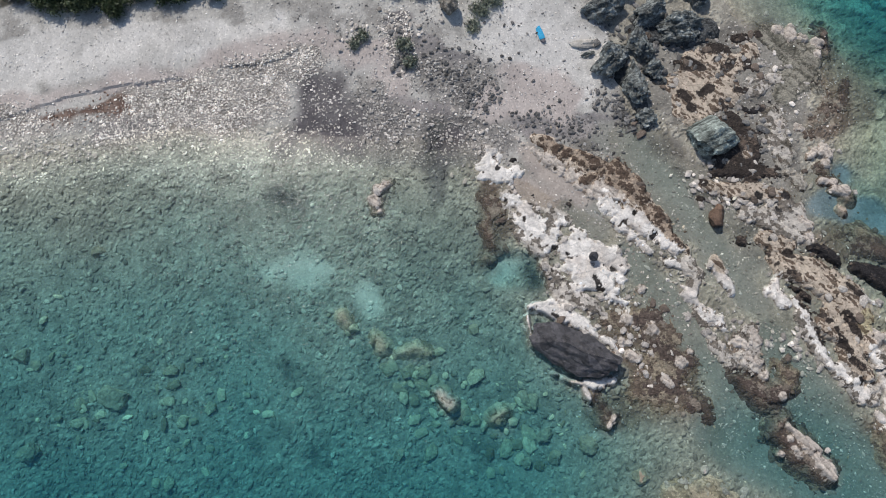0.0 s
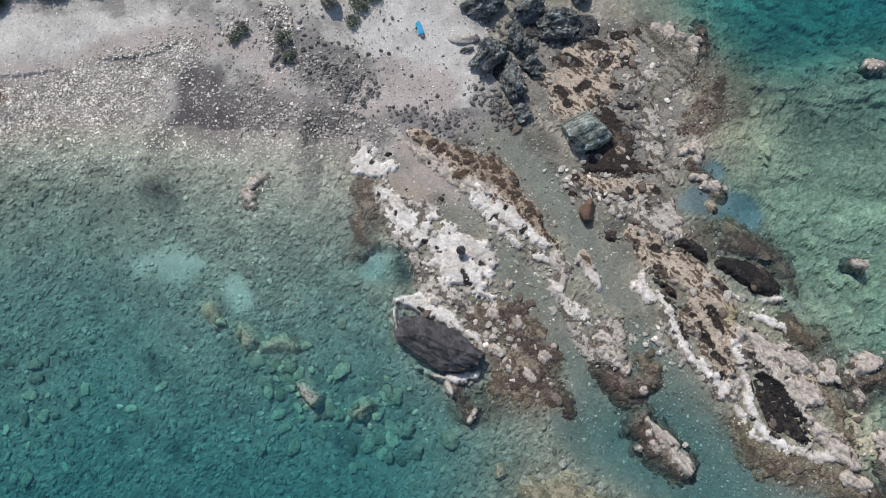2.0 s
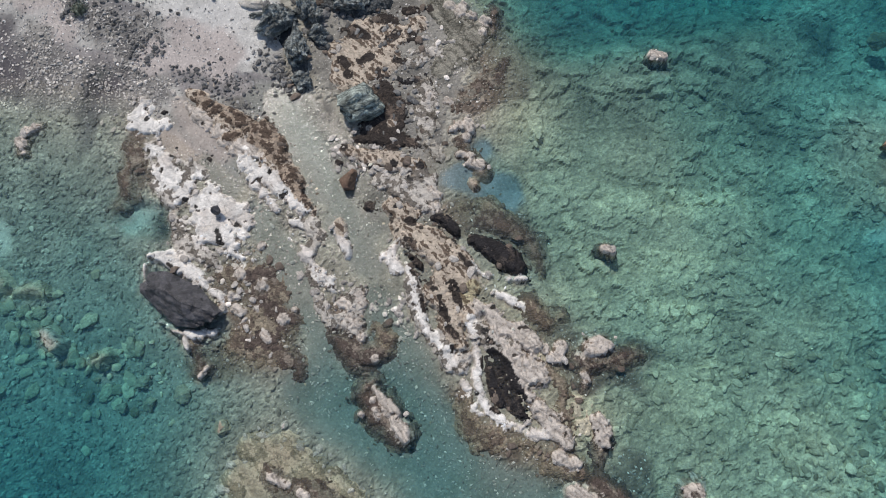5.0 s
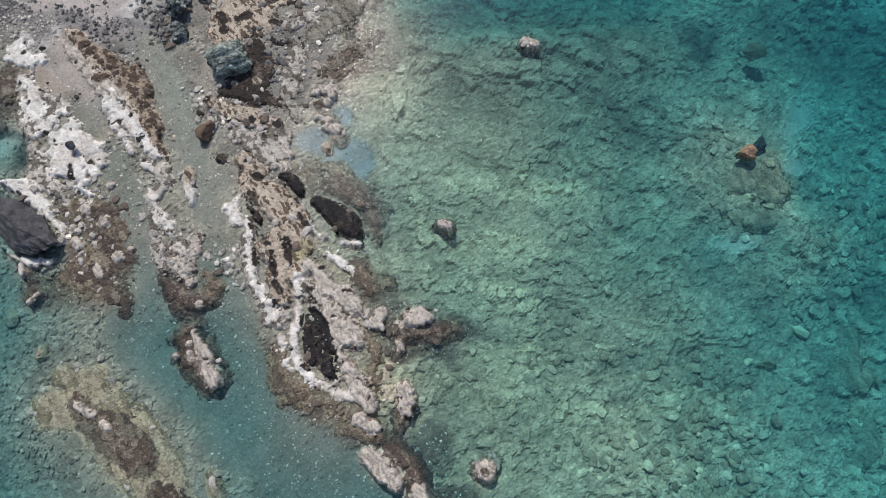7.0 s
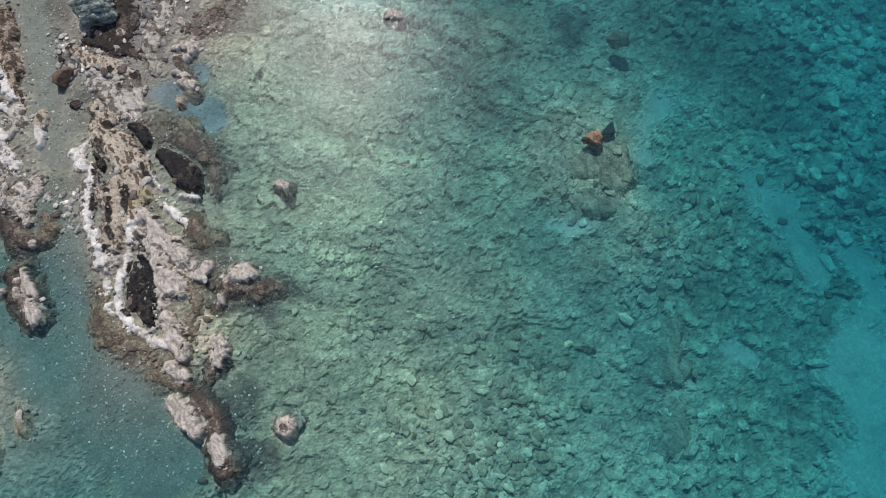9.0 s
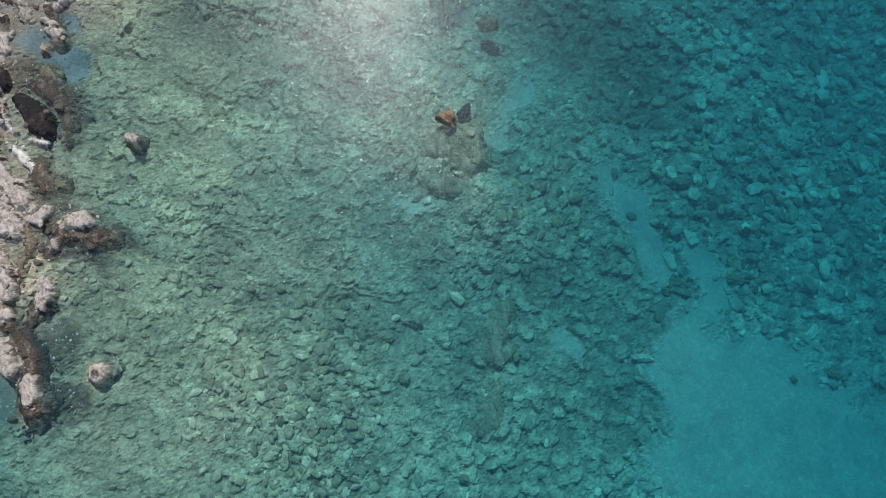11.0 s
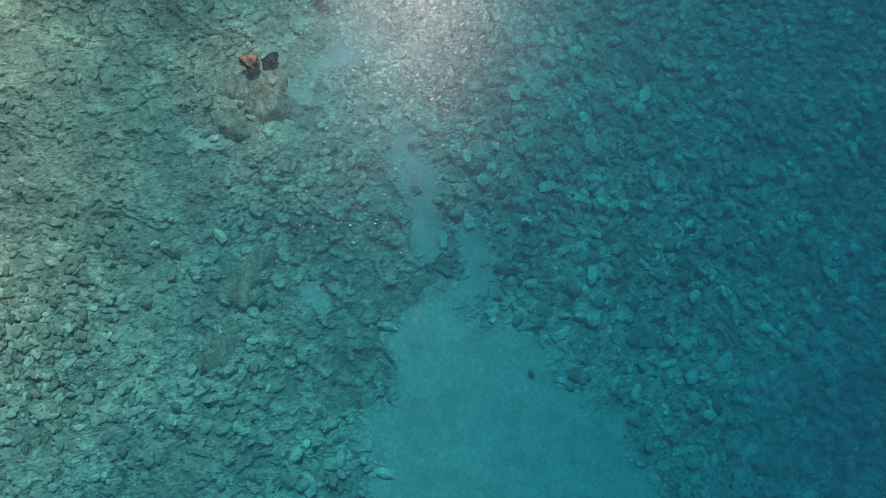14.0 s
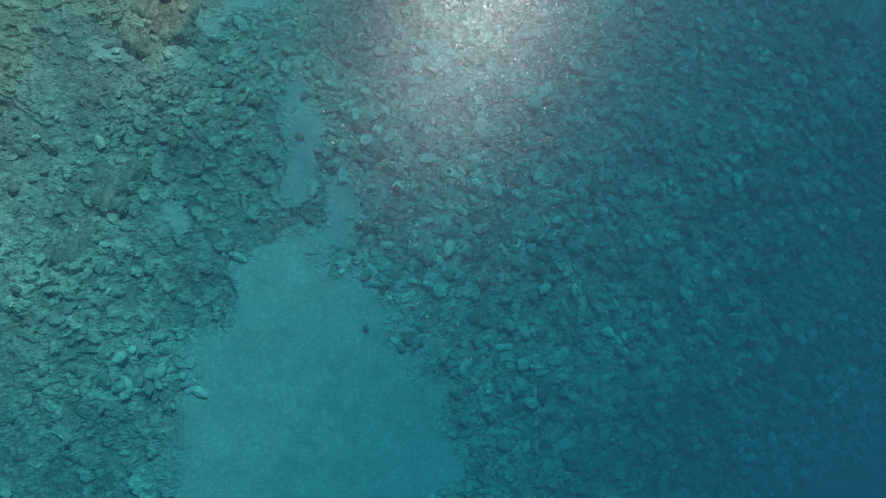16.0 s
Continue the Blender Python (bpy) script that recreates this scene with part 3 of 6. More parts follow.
def ground_mesh():
    """Adds cobbles, slabs, boulders and colour to the levels."""
    row = LOOK
    rel = row[..., 7]
    ragged = fbm(GX, GY, 0.7, 3, 47)
    wx_, wy_ = GX + 0.35 * fringe + 0.22 * ragged, GY + 0.35 * edge_noise + 0.22 * np.roll(ragged, 9, 0)
    cob, cob_in, cob_pick = loose_blocks(wx_, wy_, 0.62, 6, 0.9, 0.26, 2.2)
    stony = step(0.05, 0.08, rel) * step(0.13, 0.10, rel)
    dome = rel * 0.9 * fbm(GX, GY, 1.5, 3, 77) + stony * 0.75 * cob * step(-0.35, 0.1, fbm(GX, GY, 8, 3, 48) + 0.2)
    # the reef: bedded slabs near the shore, boulders further out, broken blocks between
    reefy = step(0.11, 0.14, rel) * (GZ < -0.15)
    outer = step(66, 86, GX + 9 * edge_noise)
    apron = step(-4, -12, GY + 0.15 * (GX - 60) + 5 * edge_noise) * step(46, 54, GX) * step(88, 76, GX)
    along, across = 0.96 * wx_ - 0.28 * wy_, 0.28 * wx_ + 0.96 * wy_
    bent_x, bent_y = along + 0.45 * fringe + 0.30 * ragged, across + 0.40 * edge_noise + 0.30 * np.roll(ragged, 17, 1)
    big, big_in, big_pick = loose_blocks(bent_x * 0.85, bent_y, 2.7, 31, 0.72, 0.12, 5.0)
    mid, mid_in, mid_pick = loose_blocks(bent_x, bent_y, 1.45, 33, 0.8, 0.18, 4.0)
    low, low_in, low_pick = loose_blocks(wx_, wy_ + 0.2 * ragged, 0.8, 35, 0.85, 0.24, 3.5)
    knob, knob_in, knob_pick = loose_blocks(wx_ + 0.2 * ragged, wy_, 1.5, 37, 0.75, 0.22, 2.6)

    def terraces(f, rise, edge):
        """Steps of the given rise, each flat with a steep edge."""
        k = np.floor(f / rise)
        return rise * (k + step(1 - edge, 1, f / rise - k))

    layer = across / 5.2 + 0.9 * fbm(GX, GY, 16, 4, 11)
    saw = layer - np.floor(layer)
    beds = 0.8 * fbm(along * 0.75, across, 5.0, 5, 31) + 0.30 * saw + 0.12 * fbm(GX, GY, 1.3, 4, 32)
    slabs = terraces(beds, 0.24, 0.24) - 0.12
    lumps = terraces(0.75 * fbm(GX, GY, 2.6, 5, 34) + 0.2 * fbm(GX, GY, 9, 2, 36), 0.26, 0.35)
    inner = 1 - step(58, 72, GX + 9 * edge_noise)
    big_w = inner * step(-0.15, 0.1, fbm(GX, GY, 9, 3, 12)) * (1 - 0.5 * apron)
    mid_w = np.maximum(apron, (0.35 + 0.65 * inner) * step(-0.15, 0.15, fbm(GX, GY, 7, 3, 13)))
    low_w = 0.7 + 0.3 * apron
    knob_w = np.maximum(outer, 0.4 * apron) * step(-0.4, 0.1, fbm(GX, GY, 9, 3, 14) + 0.15)
    bed_w = (1 - outer) * (1 - 0.6 * apron)
    pile = np.maximum.reduce([1.3 * big * big_w + 0.5 * low * low_w, 1.3 * mid * mid_w, 0.8 * low * low_w, 1.3 * knob * knob_w])
    ledge = reefy * (slabs * bed_w + lumps * (0.1 + 0.5 * outer) + pile + 0.05 * ragged - 0.25)
    stone_in = np.maximum.reduce([big_in * big_w, mid_in * mid_w, 0.8 * low_in * low_w, knob_in * knob_w])
    pick = 0.5 + (big_pick - 0.5) * big_in * big_w + 0.8 * (mid_pick - 0.5) * mid_in * mid_w + 0.6 * (low_pick - 0.5) * low_in * low_w + (knob_pick - 0.5) * knob_in * knob_w
    # pale high, dark low: shade at the foot of ledges put into the tone
    ledge_tone = np.clip(0.5 + 1.2 * slabs, 0, 1) * bed_w + np.clip(0.5 + 1.2 * lumps, 0, 1) * (1 - bed_w)
    # low eroded steps along the top of the cobble beach
    cut = np.interp(GX, (-56, -49.6, -46, -44.3, -42.5, -38.9, -31.2, -25.8, -22.2, -19.9, -18.1, -17.5), (40.2, 41.0, 41.7, 41.8, 42.3, 42.3, 42.2, 42.3, 42.0, 41.7, 42.3, 43.2)) + 0.3 * fringe
    open_ = step(-60, -55, GX) * (1 - step(-18.5, -17.3, GX)) * (1 - step(-31, -30.2, GX) * (1 - step(-26.5, -25.8, GX)))
    scarp = 0.20 * step(-0.06, 0.08, GY - cut) * open_ * (1 - step(1.5, 5, GY - cut))
    z = GZ + dome + ledge + scarp
    share = step(-0.25, 0.25, fbm(GX, GY, 1.6, 5, 21) + (row[..., 6] - 0.5) * 1.2)[..., None]
    tone = row[..., 0:3] * (1 - share) + row[..., 3:6] * share
    # stones paler than weedy gravel, each its own tone; shade of gaps painted in
    speck = 1 + reefy * (0.30 * (np.clip(pick, 0, 1) - 0.5) + 0.42 * (stone_in - 0.45) + 0.35 * (ledge_tone - 0.5) + 0.15 * fbm(along * 0.6, across, 6.0, 5, 40)) + stony * (0.35 * (cob_pick - 0.5) * cob_in + 0.22 * (cob_in - 0.5))
    weedy = 1 - 0.12 * reefy * step(0.0, 0.35, fbm(GX, GY, 5.0, 5, 39))
    tone = tone * (speck * weedy)[..., None]
    return z, tone, np.clip(rel * 9, 0.12, 1)


GROUND_Z, GROUND_TONE, COARSE = ground_mesh()
ground = new("ground", mesh_from("ground", np.stack([GX, GY, GROUND_Z], -1).reshape(-1, 3), grid_faces(len(gx), len(gy)), False, tone=GROUND_TONE.reshape(-1, 3), coarse=COARSE.ravel()))
ground.data.materials.append(MAT_GROUND)
tagged(ground, "pale shingle beach sloping into a stony seabed", "ground", kind="structure")


def at_grid(array, x, y):
    i = np.clip(np.searchsorted(gx, x), 0, len(gx) - 1)
    j = np.clip(np.searchsorted(gy, y), 0, len(gy) - 1)
    return array[j, i]


SURFACE = GZ.copy()  # ground and outcrops together

# ---- stones ----
def ball(level):
    bm = bmesh.new()
    bmesh.ops.create_icosphere(bm, subdivisions=level, radius=1)
    v = np.array([q.co[:] for q in bm.verts])
    f = np.array([[q.index for q in face.verts] for face in bm.faces])
    bm.free()
    return v, f


BALLS = {k: ball(k) for k in (1, 2, 3, 4, 5)}


def lump(v, seed, rough=0.35, facets=9):
    """Turns a ball into an angular stone: cut by planes, then roughened."""
    rng = np.random.default_rng(seed)
    v = v.copy()
    for k in range(facets):
        nrm = rng.normal(size=3)
        nrm /= np.linalg.norm(nrm)
        over = np.clip(v @ nrm - rng.uniform(0.45, 0.85) - 0.012 * k, 0, None)
        v -= over[:, None] * nrm
    bands = v @ rng.normal(size=3) * 3.2
    r = 1 + rough * 0.45 * fbm(v[:, 0] * 1.3 + v[:, 2] * 0.7 + seed, v[:, 1] * 1.3 - v[:, 2] + seed, 0.9, 4, seed % 97)
    r += rough * 0.22 * fbm(v[:, 0] * 2 - v[:, 2] * 1.6, v[:, 1] * 2 + v[:, 2] * 1.3 + seed, 0.35, 3, seed % 89)
    r += rough * 0.12 * (np.abs((bands + 2 * r) % 1.0 - 0.5) - 0.25)
    if facets > 20:
        r += rough * 0.22 * (0.5 - 2 * np.abs(fbm(v[:, 0] * 1.2 + v[:, 2] * 0.8 - seed, v[:, 1] * 1.2 + v[:, 2] * 0.9, 0.55, 5, seed % 83)))
    return v * r[:, None]


TEMPLATES = [(lump(BALLS[1][0], 200 + k, 0.3, 5), BALLS[1][1]) for k in range(6)]
# pebbles too small to show more than a few faces
OCTA = np.array([(1, 0, 0), (0, 1, 0), (-1, 0, 0), (0, -1, 0), (0, 0, 1), (0, 0, -1.0)])
OCTA_FACES = np.array([(0, 1, 4), (1, 2, 4), (2, 3, 4), (3, 0, 4), (1, 0, 5), (2, 1, 5), (3, 2, 5), (0, 3, 5)])
TINY = [(OCTA * np.random.default_rng(k).uniform(0.85, 1.2, (6, 1)), OCTA_FACES) for k in range(6)]


def block_meshes(mat):
    made = []
    level = 3 if mat is MAT_BLOCK_SUNK else 2
    for k in range(7):
        me = mesh_from("block", lump(BALLS[level][0], 300 + k, 0.55 if level == 3 else 0.3, 10), BALLS[level][1], level == 3)
        me.materials.append(mat)
        made.append(me)
    return made


BLOCKS = [block_meshes(m) for m in (MAT_BLOCK, MAT_BLOCK_BROWN, MAT_BLOCK_SUNK, MAT_BLOCK_DARK)]


def stones_mesh(name, spot, r, colour, rng, flat):
    """Many small stones of radius r at the spots, as one mesh."""
    turn, which = rng.uniform(0, 6.283, len(r)), rng.integers(0, len(TEMPLATES), len(r))
    verts, faces, tones, start = [], [], [], 0
    for k, (v, f) in enumerate(TINY if r.max() < 0.19 else TEMPLATES):
        s = np.flatnonzero(which == k)
        c, sn = np.cos(turn[s])[:, None], np.sin(turn[s])[:, None]
        long, thin = rng.uniform(0.9, 1.6, (len(s), 1)), rng.uniform(0.6, 1.0, (len(s), 1))
        px, py = v[:, 0] * r[s][:, None] * long, v[:, 1] * r[s][:, None] * thin
        place = np.stack([spot[s, 0][:, None] + c * px - sn * py, spot[s, 1][:, None] + sn * px + c * py, spot[s, 2][:, None] + v[:, 2] * r[s][:, None] * flat], -1)
        verts.append(place.reshape(-1, 3))
        faces.append((f[None] + (np.arange(len(s)) * len(v))[:, None, None] + start).reshape(-1, 3))
        tones.append(np.repeat(colour[s], len(v), 0))
        start += len(s) * len(v)
    me = mesh_from(name, np.concatenate(verts), np.concatenate(faces), False, tone=np.concatenate(tones))
    me.materials.append(MAT_COBBLE)
    return me


# ---- rock outcrops ----
# colour, second colour under it, share of the second
ROCKS = {
    "white": ((0.80, 0.755, 0.70), (0.36, 0.315, 0.27), 0.16),
    "cream": ((0.60, 0.53, 0.465), (0.33, 0.265, 0.21), 0.20),
    "greywhite": ((0.52, 0.475, 0.42), (0.20, 0.175, 0.148), 0.46),
    "shelf": ((0.40, 0.365, 0.31), (0.15, 0.13, 0.105), 0.48),
    "grey": ((0.29, 0.27, 0.22), (0.16, 0.15, 0.12), 0.45),
    "tuft": ((0.38, 0.30, 0.23), (0.115, 0.082, 0.062), 0.62),
    "tan": ((0.53, 0.445, 0.355), (0.16, 0.118, 0.088), 0.36),
    "olivetan": ((0.46, 0.40, 0.26), (0.20, 0.155, 0.10), 0.36),
    "brown": ((0.25, 0.22, 0.175), (0.13, 0.10, 0.08), 0.50),
    "weed": ((0.29, 0.245, 0.18), (0.16, 0.125, 0.097), 0.46),
    "darkgrey": ((0.115, 0.12, 0.12), (0.045, 0.048, 0.05), 0.42),
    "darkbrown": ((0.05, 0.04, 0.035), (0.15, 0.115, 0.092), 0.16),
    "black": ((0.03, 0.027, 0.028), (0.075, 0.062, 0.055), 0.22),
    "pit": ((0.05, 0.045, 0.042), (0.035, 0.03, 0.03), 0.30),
    "slab": ((0.42, 0.375, 0.285), (0.30, 0.265, 0.20), 0.4),
    "turf": ((0.105, 0.08, 0.068), (0.22, 0.185, 0.15), 0.36),
    "olive": ((0.53, 0.455, 0.345), (0.29, 0.255, 0.185), 0.40),
}


def outcrop(label, strings, holes=0.50, name="rock_outcrop"):
    """A mass of rock from strings of circles, each with its stone and height over the water; later ones lie over earlier ones."""
    spots = np.array([s for _, _, *string in strings for s in string])
    lo, hi = spots[:, :2].min(0) - spots[:, 2].max() - 1.5, spots[:, :2].max(0) + spots[:, 2].max() + 1.5
    d = 0.10
    xs, ys = np.arange(lo[0], hi[0], d), np.arange(lo[1], hi[1], d)
    x, y = np.meshgrid(xs, ys)
    # u runs along the ridges, v across them
    u, v = 0.55 * x - 0.835 * y, 0.835 * x + 0.55 * y
    warp, grain = fbm(x, y, 3.0, 4, 61), fbm(u * 0.35, v, 1.1, 5, 63)
    jag, nick = fbm(x, y, 0.9, 4, 67), fbm(x, y, 0.35, 3, 69)
    streaks = fbm(u * 0.22 + 0.4 * warp, v + 0.2 * jag, 0.6, 4, 65)
    chip, chip2, chip_pick = cells(x + 0.15 * jag, y + 0.15 * nick, 0.42, 88)
    floor_, base_ = at_grid(GZ, x, y) - 0.16, at_grid(GROUND_Z, x, y)
    reach, height, top = np.full(x.shape, -9.0), floor_.copy(), np.full(x.shape, -1)
    rim_of = np.full(x.shape, -9.0)
    names = list(ROCKS)
    for kind, h, *string in strings:
        width = max(s[2] for s in string)
        k = names.index(kind)
        near = chain(x, y, string)
        dark = kind in ("pit", "darkbrown", "black")
        even = near + (0.10 if kind in ("cream", "tan", "greywhite") else -min(0.06, 0.15 * width) if kind == "white" else 0.03) + warp * min(0.4, 0.2 * width)
        if dark:
            m = even + streaks * min(0.35, 0.38 * width) + jag * min(0.3, 0.3 * width) + nick * min(0.3, 0.5 * width)
        else:
            m = even + grain * min(0.45, 0.35 * width) + jag * min(0.5, 0.40 * width) + nick * min(0.25, 0.35 * width)
        # low platforms: the crusts are skins on them, not lumps
        shape = step(*((-0.55, 0.55 + 0.4 * width) if kind in ("turf", "weed", "brown", "olive") else (-0.30, 0.08 + 0.32 * width)), 0.4 * m + 0.6 * even)
        h = np.maximum(h * (0.85 if kind == "cream" else 0.7), base_ + 0.16) if h > 0 else np.maximum(h, base_ + 0.05)
        if kind in ("white", "greywhite", "cream", "shelf", "weed", "turf") and width > 0.35:
            m = m + ((chip_pick - 0.5) * 0.8 + 0.5 * nick) * min(0.7, 0.6 * width)
        level = floor_ + (h - floor_) * shape
        if dark and top.max() >= 0:
            # hollows are sunk into the rock that they lie in
            height = np.where(top >= 0, height - (0.12 if kind == "pit" else 0.08) * step(-0.05, 0.5, m), np.maximum(height, level))
        else:
            height = np.where(m > -0.5, np.maximum(level, height), height)
        paint = (m > 0) | ((top < 0) & (m > -0.45))
        top, rim_of = np.where(paint, k, top), np.where(paint, m, rim_of)
        reach = np.maximum(reach, m)
    top = np.maximum(top, 0)
    height = np.where(reach > 0.25, np.maximum(height, base_ + 0.08), height)
    height[1:-1, 1:-1] = (height[1:-1, 1:-1] * 4 + height[:-2, 1:-1] + height[2:, 1:-1] + height[1:-1, :-2] + height[1:-1, 2:]) / 8

    def of(*kinds):
        return np.isin(top, [names.index(k) for k in kinds])

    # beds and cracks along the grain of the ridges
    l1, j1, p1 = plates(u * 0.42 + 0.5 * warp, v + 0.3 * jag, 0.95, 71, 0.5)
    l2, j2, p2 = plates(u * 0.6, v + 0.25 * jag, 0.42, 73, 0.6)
    body_ = step(-0.1, 0.6, reach) * np.clip(height - floor_, 0.1, 0.6) * np.where(of("white"), 0.7, 1.0) * np.where(of("turf", "weed", "black"), 0.5, 1.0)
    z = height + body_ * (0.22 * l1 + 0.08 * l2 + 0.16 * grain + 0.09 * jag + 0.04 * nick - 0.10 * j1 - 0.04 * j2)
    z -= 0.18 * step(0.2, -0.15, 0.9 * reach + 0.6 * jag + 0.4 * nick) * (height > -0.3)
    row = np.array([[*ROCKS[k][0], *ROCKS[k][1], ROCKS[k][2]] for k in names])[top]
    # how far the crust covers the bare stone under it
    patch = 0.6 * fbm(x, y, 1.6, 5, 83) + 0.7 * fbm(u * 0.3, v, 0.5, 4, 85)
    cover = 0.52 - row[..., 6] - patch
    # a pale net of crust round brown pockets, drawn out along the ridges
    net1, net2, net_pick = cells(u * 0.27 + 0.35 * warp + 0.2 * jag, v + 0.32 * jag + 0.18 * nick, 0.46, 95)
    net3, net4, _ = cells(u * 0.30 + 0.3 * warp, v + 0.25 * jag + 0.1 * nick, 0.26, 97)
    net = np.where(net_pick < 0.70 + 0.5 * fbm(x, y, 2.6, 3, 96), 0.27 - (net2 - net1), 0.40 - 0.7 * (net4 - net3))
    cover = np.where(of("tan", "olivetan"), 1.3 * net + 0.25 * nick, cover)
    tuft, _, tuft_pick = cells(x + 0.35 * jag, y + 0.35 * nick, 0.8, 87)
    cover = np.where(of("tuft"), 1.1 * (tuft + 0.3 * nick - 0.15 * (tuft_pick - 0.5) - 0.46), cover)
    cover = np.where(of("turf", "weed", "brown"), cover + 0.8 * (chip_pick - 0.5) + 0.3 * nick, cover)
    cover = np.where(of("greywhite", "shelf"), cover + 0.9 * (chip_pick - 0.5), cover)
    cover = np.where(of("white", "cream"), np.minimum(cover + 0.25, 1.3 * rim_of + 0.15 + 0.8 * (chip_pick - 0.45)), cover)
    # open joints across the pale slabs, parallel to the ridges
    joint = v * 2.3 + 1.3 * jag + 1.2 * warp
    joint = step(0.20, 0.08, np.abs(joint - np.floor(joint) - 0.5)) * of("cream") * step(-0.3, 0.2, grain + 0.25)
    z = z - 0.09 * joint + 0.10 * of("tuft") * step(0.6, 0.3, tuft) + 0.035 * (0.5 - chip) * of("greywhite", "white", "shelf")
    warm = (step(-0.05, 0.35, fbm(x, y, 2.4, 4, 97) + 0.25 * grain - 0.25 * np.clip(rim_of, 0, 1.2) + 0.05) * of("white") * 0.45)[..., None]
    tone, under = row[..., :3] * (1 - warm) + np.array((0.56, 0.475, 0.41)) * warm, row[..., 3:6]
    # weed belt at the waterline, joints with their shade put into the colour, pits
    belt = (step(0.10, 0.0, z + 0.12 * jag) * step(-0.45, -0.15, z) * step(0.5, 0.1, patch + 0.4))[..., None] * 0.35
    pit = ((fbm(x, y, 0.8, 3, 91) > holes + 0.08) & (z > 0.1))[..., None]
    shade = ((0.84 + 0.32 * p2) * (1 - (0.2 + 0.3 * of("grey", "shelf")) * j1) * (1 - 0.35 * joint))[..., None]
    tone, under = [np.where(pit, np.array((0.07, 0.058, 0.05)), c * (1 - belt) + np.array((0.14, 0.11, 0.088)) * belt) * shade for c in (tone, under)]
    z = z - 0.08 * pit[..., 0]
    keep = reach > -0.45
    i0, i1 = np.searchsorted(gx, (xs[0] + d, xs[-1] - d))
    k0, k1 = np.searchsorted(gy, (ys[0] + d, ys[-1] - d))
    ii, kk = np.clip(((gx[i0:i1] - xs[0]) / d).round().astype(int), 0, len(xs) - 1), np.clip(((gy[k0:k1] - ys[0]) / d).round().astype(int), 0, len(ys) - 1)
    SURFACE[k0:k1, i0:i1] = np.maximum(SURFACE[k0:k1, i0:i1], np.where(keep, z, -99)[np.ix_(kk, ii)])
    low = np.minimum(z, at_grid(GROUND_Z, x, y) - 0.25)
    z = np.where(reach < -0.35, low, z)
    quads = grid_faces(len(xs), len(ys))
    flat = keep.ravel()
    quads = quads[flat[quads].all(1)]
    used = np.unique(quads)
    index = np.zeros(x.size, np.int64)
    index[used] = np.arange(len(used))
    places = np.stack([x, y, z], -1).reshape(-1, 3)[used]
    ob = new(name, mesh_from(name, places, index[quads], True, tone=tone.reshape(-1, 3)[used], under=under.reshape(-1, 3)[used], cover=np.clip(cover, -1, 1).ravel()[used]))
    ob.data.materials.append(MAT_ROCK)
    tagged(ob, label, "rock outcrop", group="rock outcrops along the shore")
    # broken blocks and rubble that belong to the outcrop
    rng = np.random.default_rng(len(places))
    area = len(used) * d * d
    pale = np.array([k in ("white", "greywhite", "grey", "tan", "cream", "olive") for k in names])[top.ravel()[used]]
    sunk = places[:, 2].max() < -0.1
    rim = np.flatnonzero((reach.ravel()[used] < 1.1) & (reach.ravel()[used] > -0.35))
    for k in rng.choice(rim, min(len(rim), int(4 + min(70, area * 0.28)))):
        x0, y0, _ = places[k] + (*rng.normal(0, 0.35, 2), 0)
        size = 0.16 + 0.42 * rng.uniform() ** 2.5
        block = new("block", rng.choice(BLOCKS[2 if sunk else (0 if pale[k] else 1)]))
        block.parent = ob
        base = max(float(at_grid(GROUND_Z, x0, y0)), float(places[k, 2]) - 0.1)
        block.matrix_world = Matrix.LocRotScale((x0, y0, base + 0.15 * size), Euler((0, 0, rng.uniform(0, 6.28))), (size * 1.2, size * 0.85, size * 0.42))
    picks = rng.choice(np.flatnonzero(reach.ravel()[used] > -0.4), int(area * 2.6))
    spot = places[picks] + np.c_[rng.normal(0, 0.3, (len(picks), 2)), np.zeros(len(picks))]
    tones = np.clip(np.where(cover[..., None] > 0, tone, under).reshape(-1, 3)[used][picks] * rng.uniform(0.8, 1.25, (len(picks), 1)), 0.02, 0.66)
    spot[:, 2] = np.maximum(spot[:, 2] - 0.05, at_grid(GROUND_Z, spot[:, 0], spot[:, 1]))
    rubble = new("rubble", stones_mesh("rubble", spot, 0.05 + 0.15 * rng.uniform(size=len(picks)) ** 2.5, tones, rng, 0.45))
    rubble.parent = ob
    tagged(rubble, kind="stuff")
    return ob


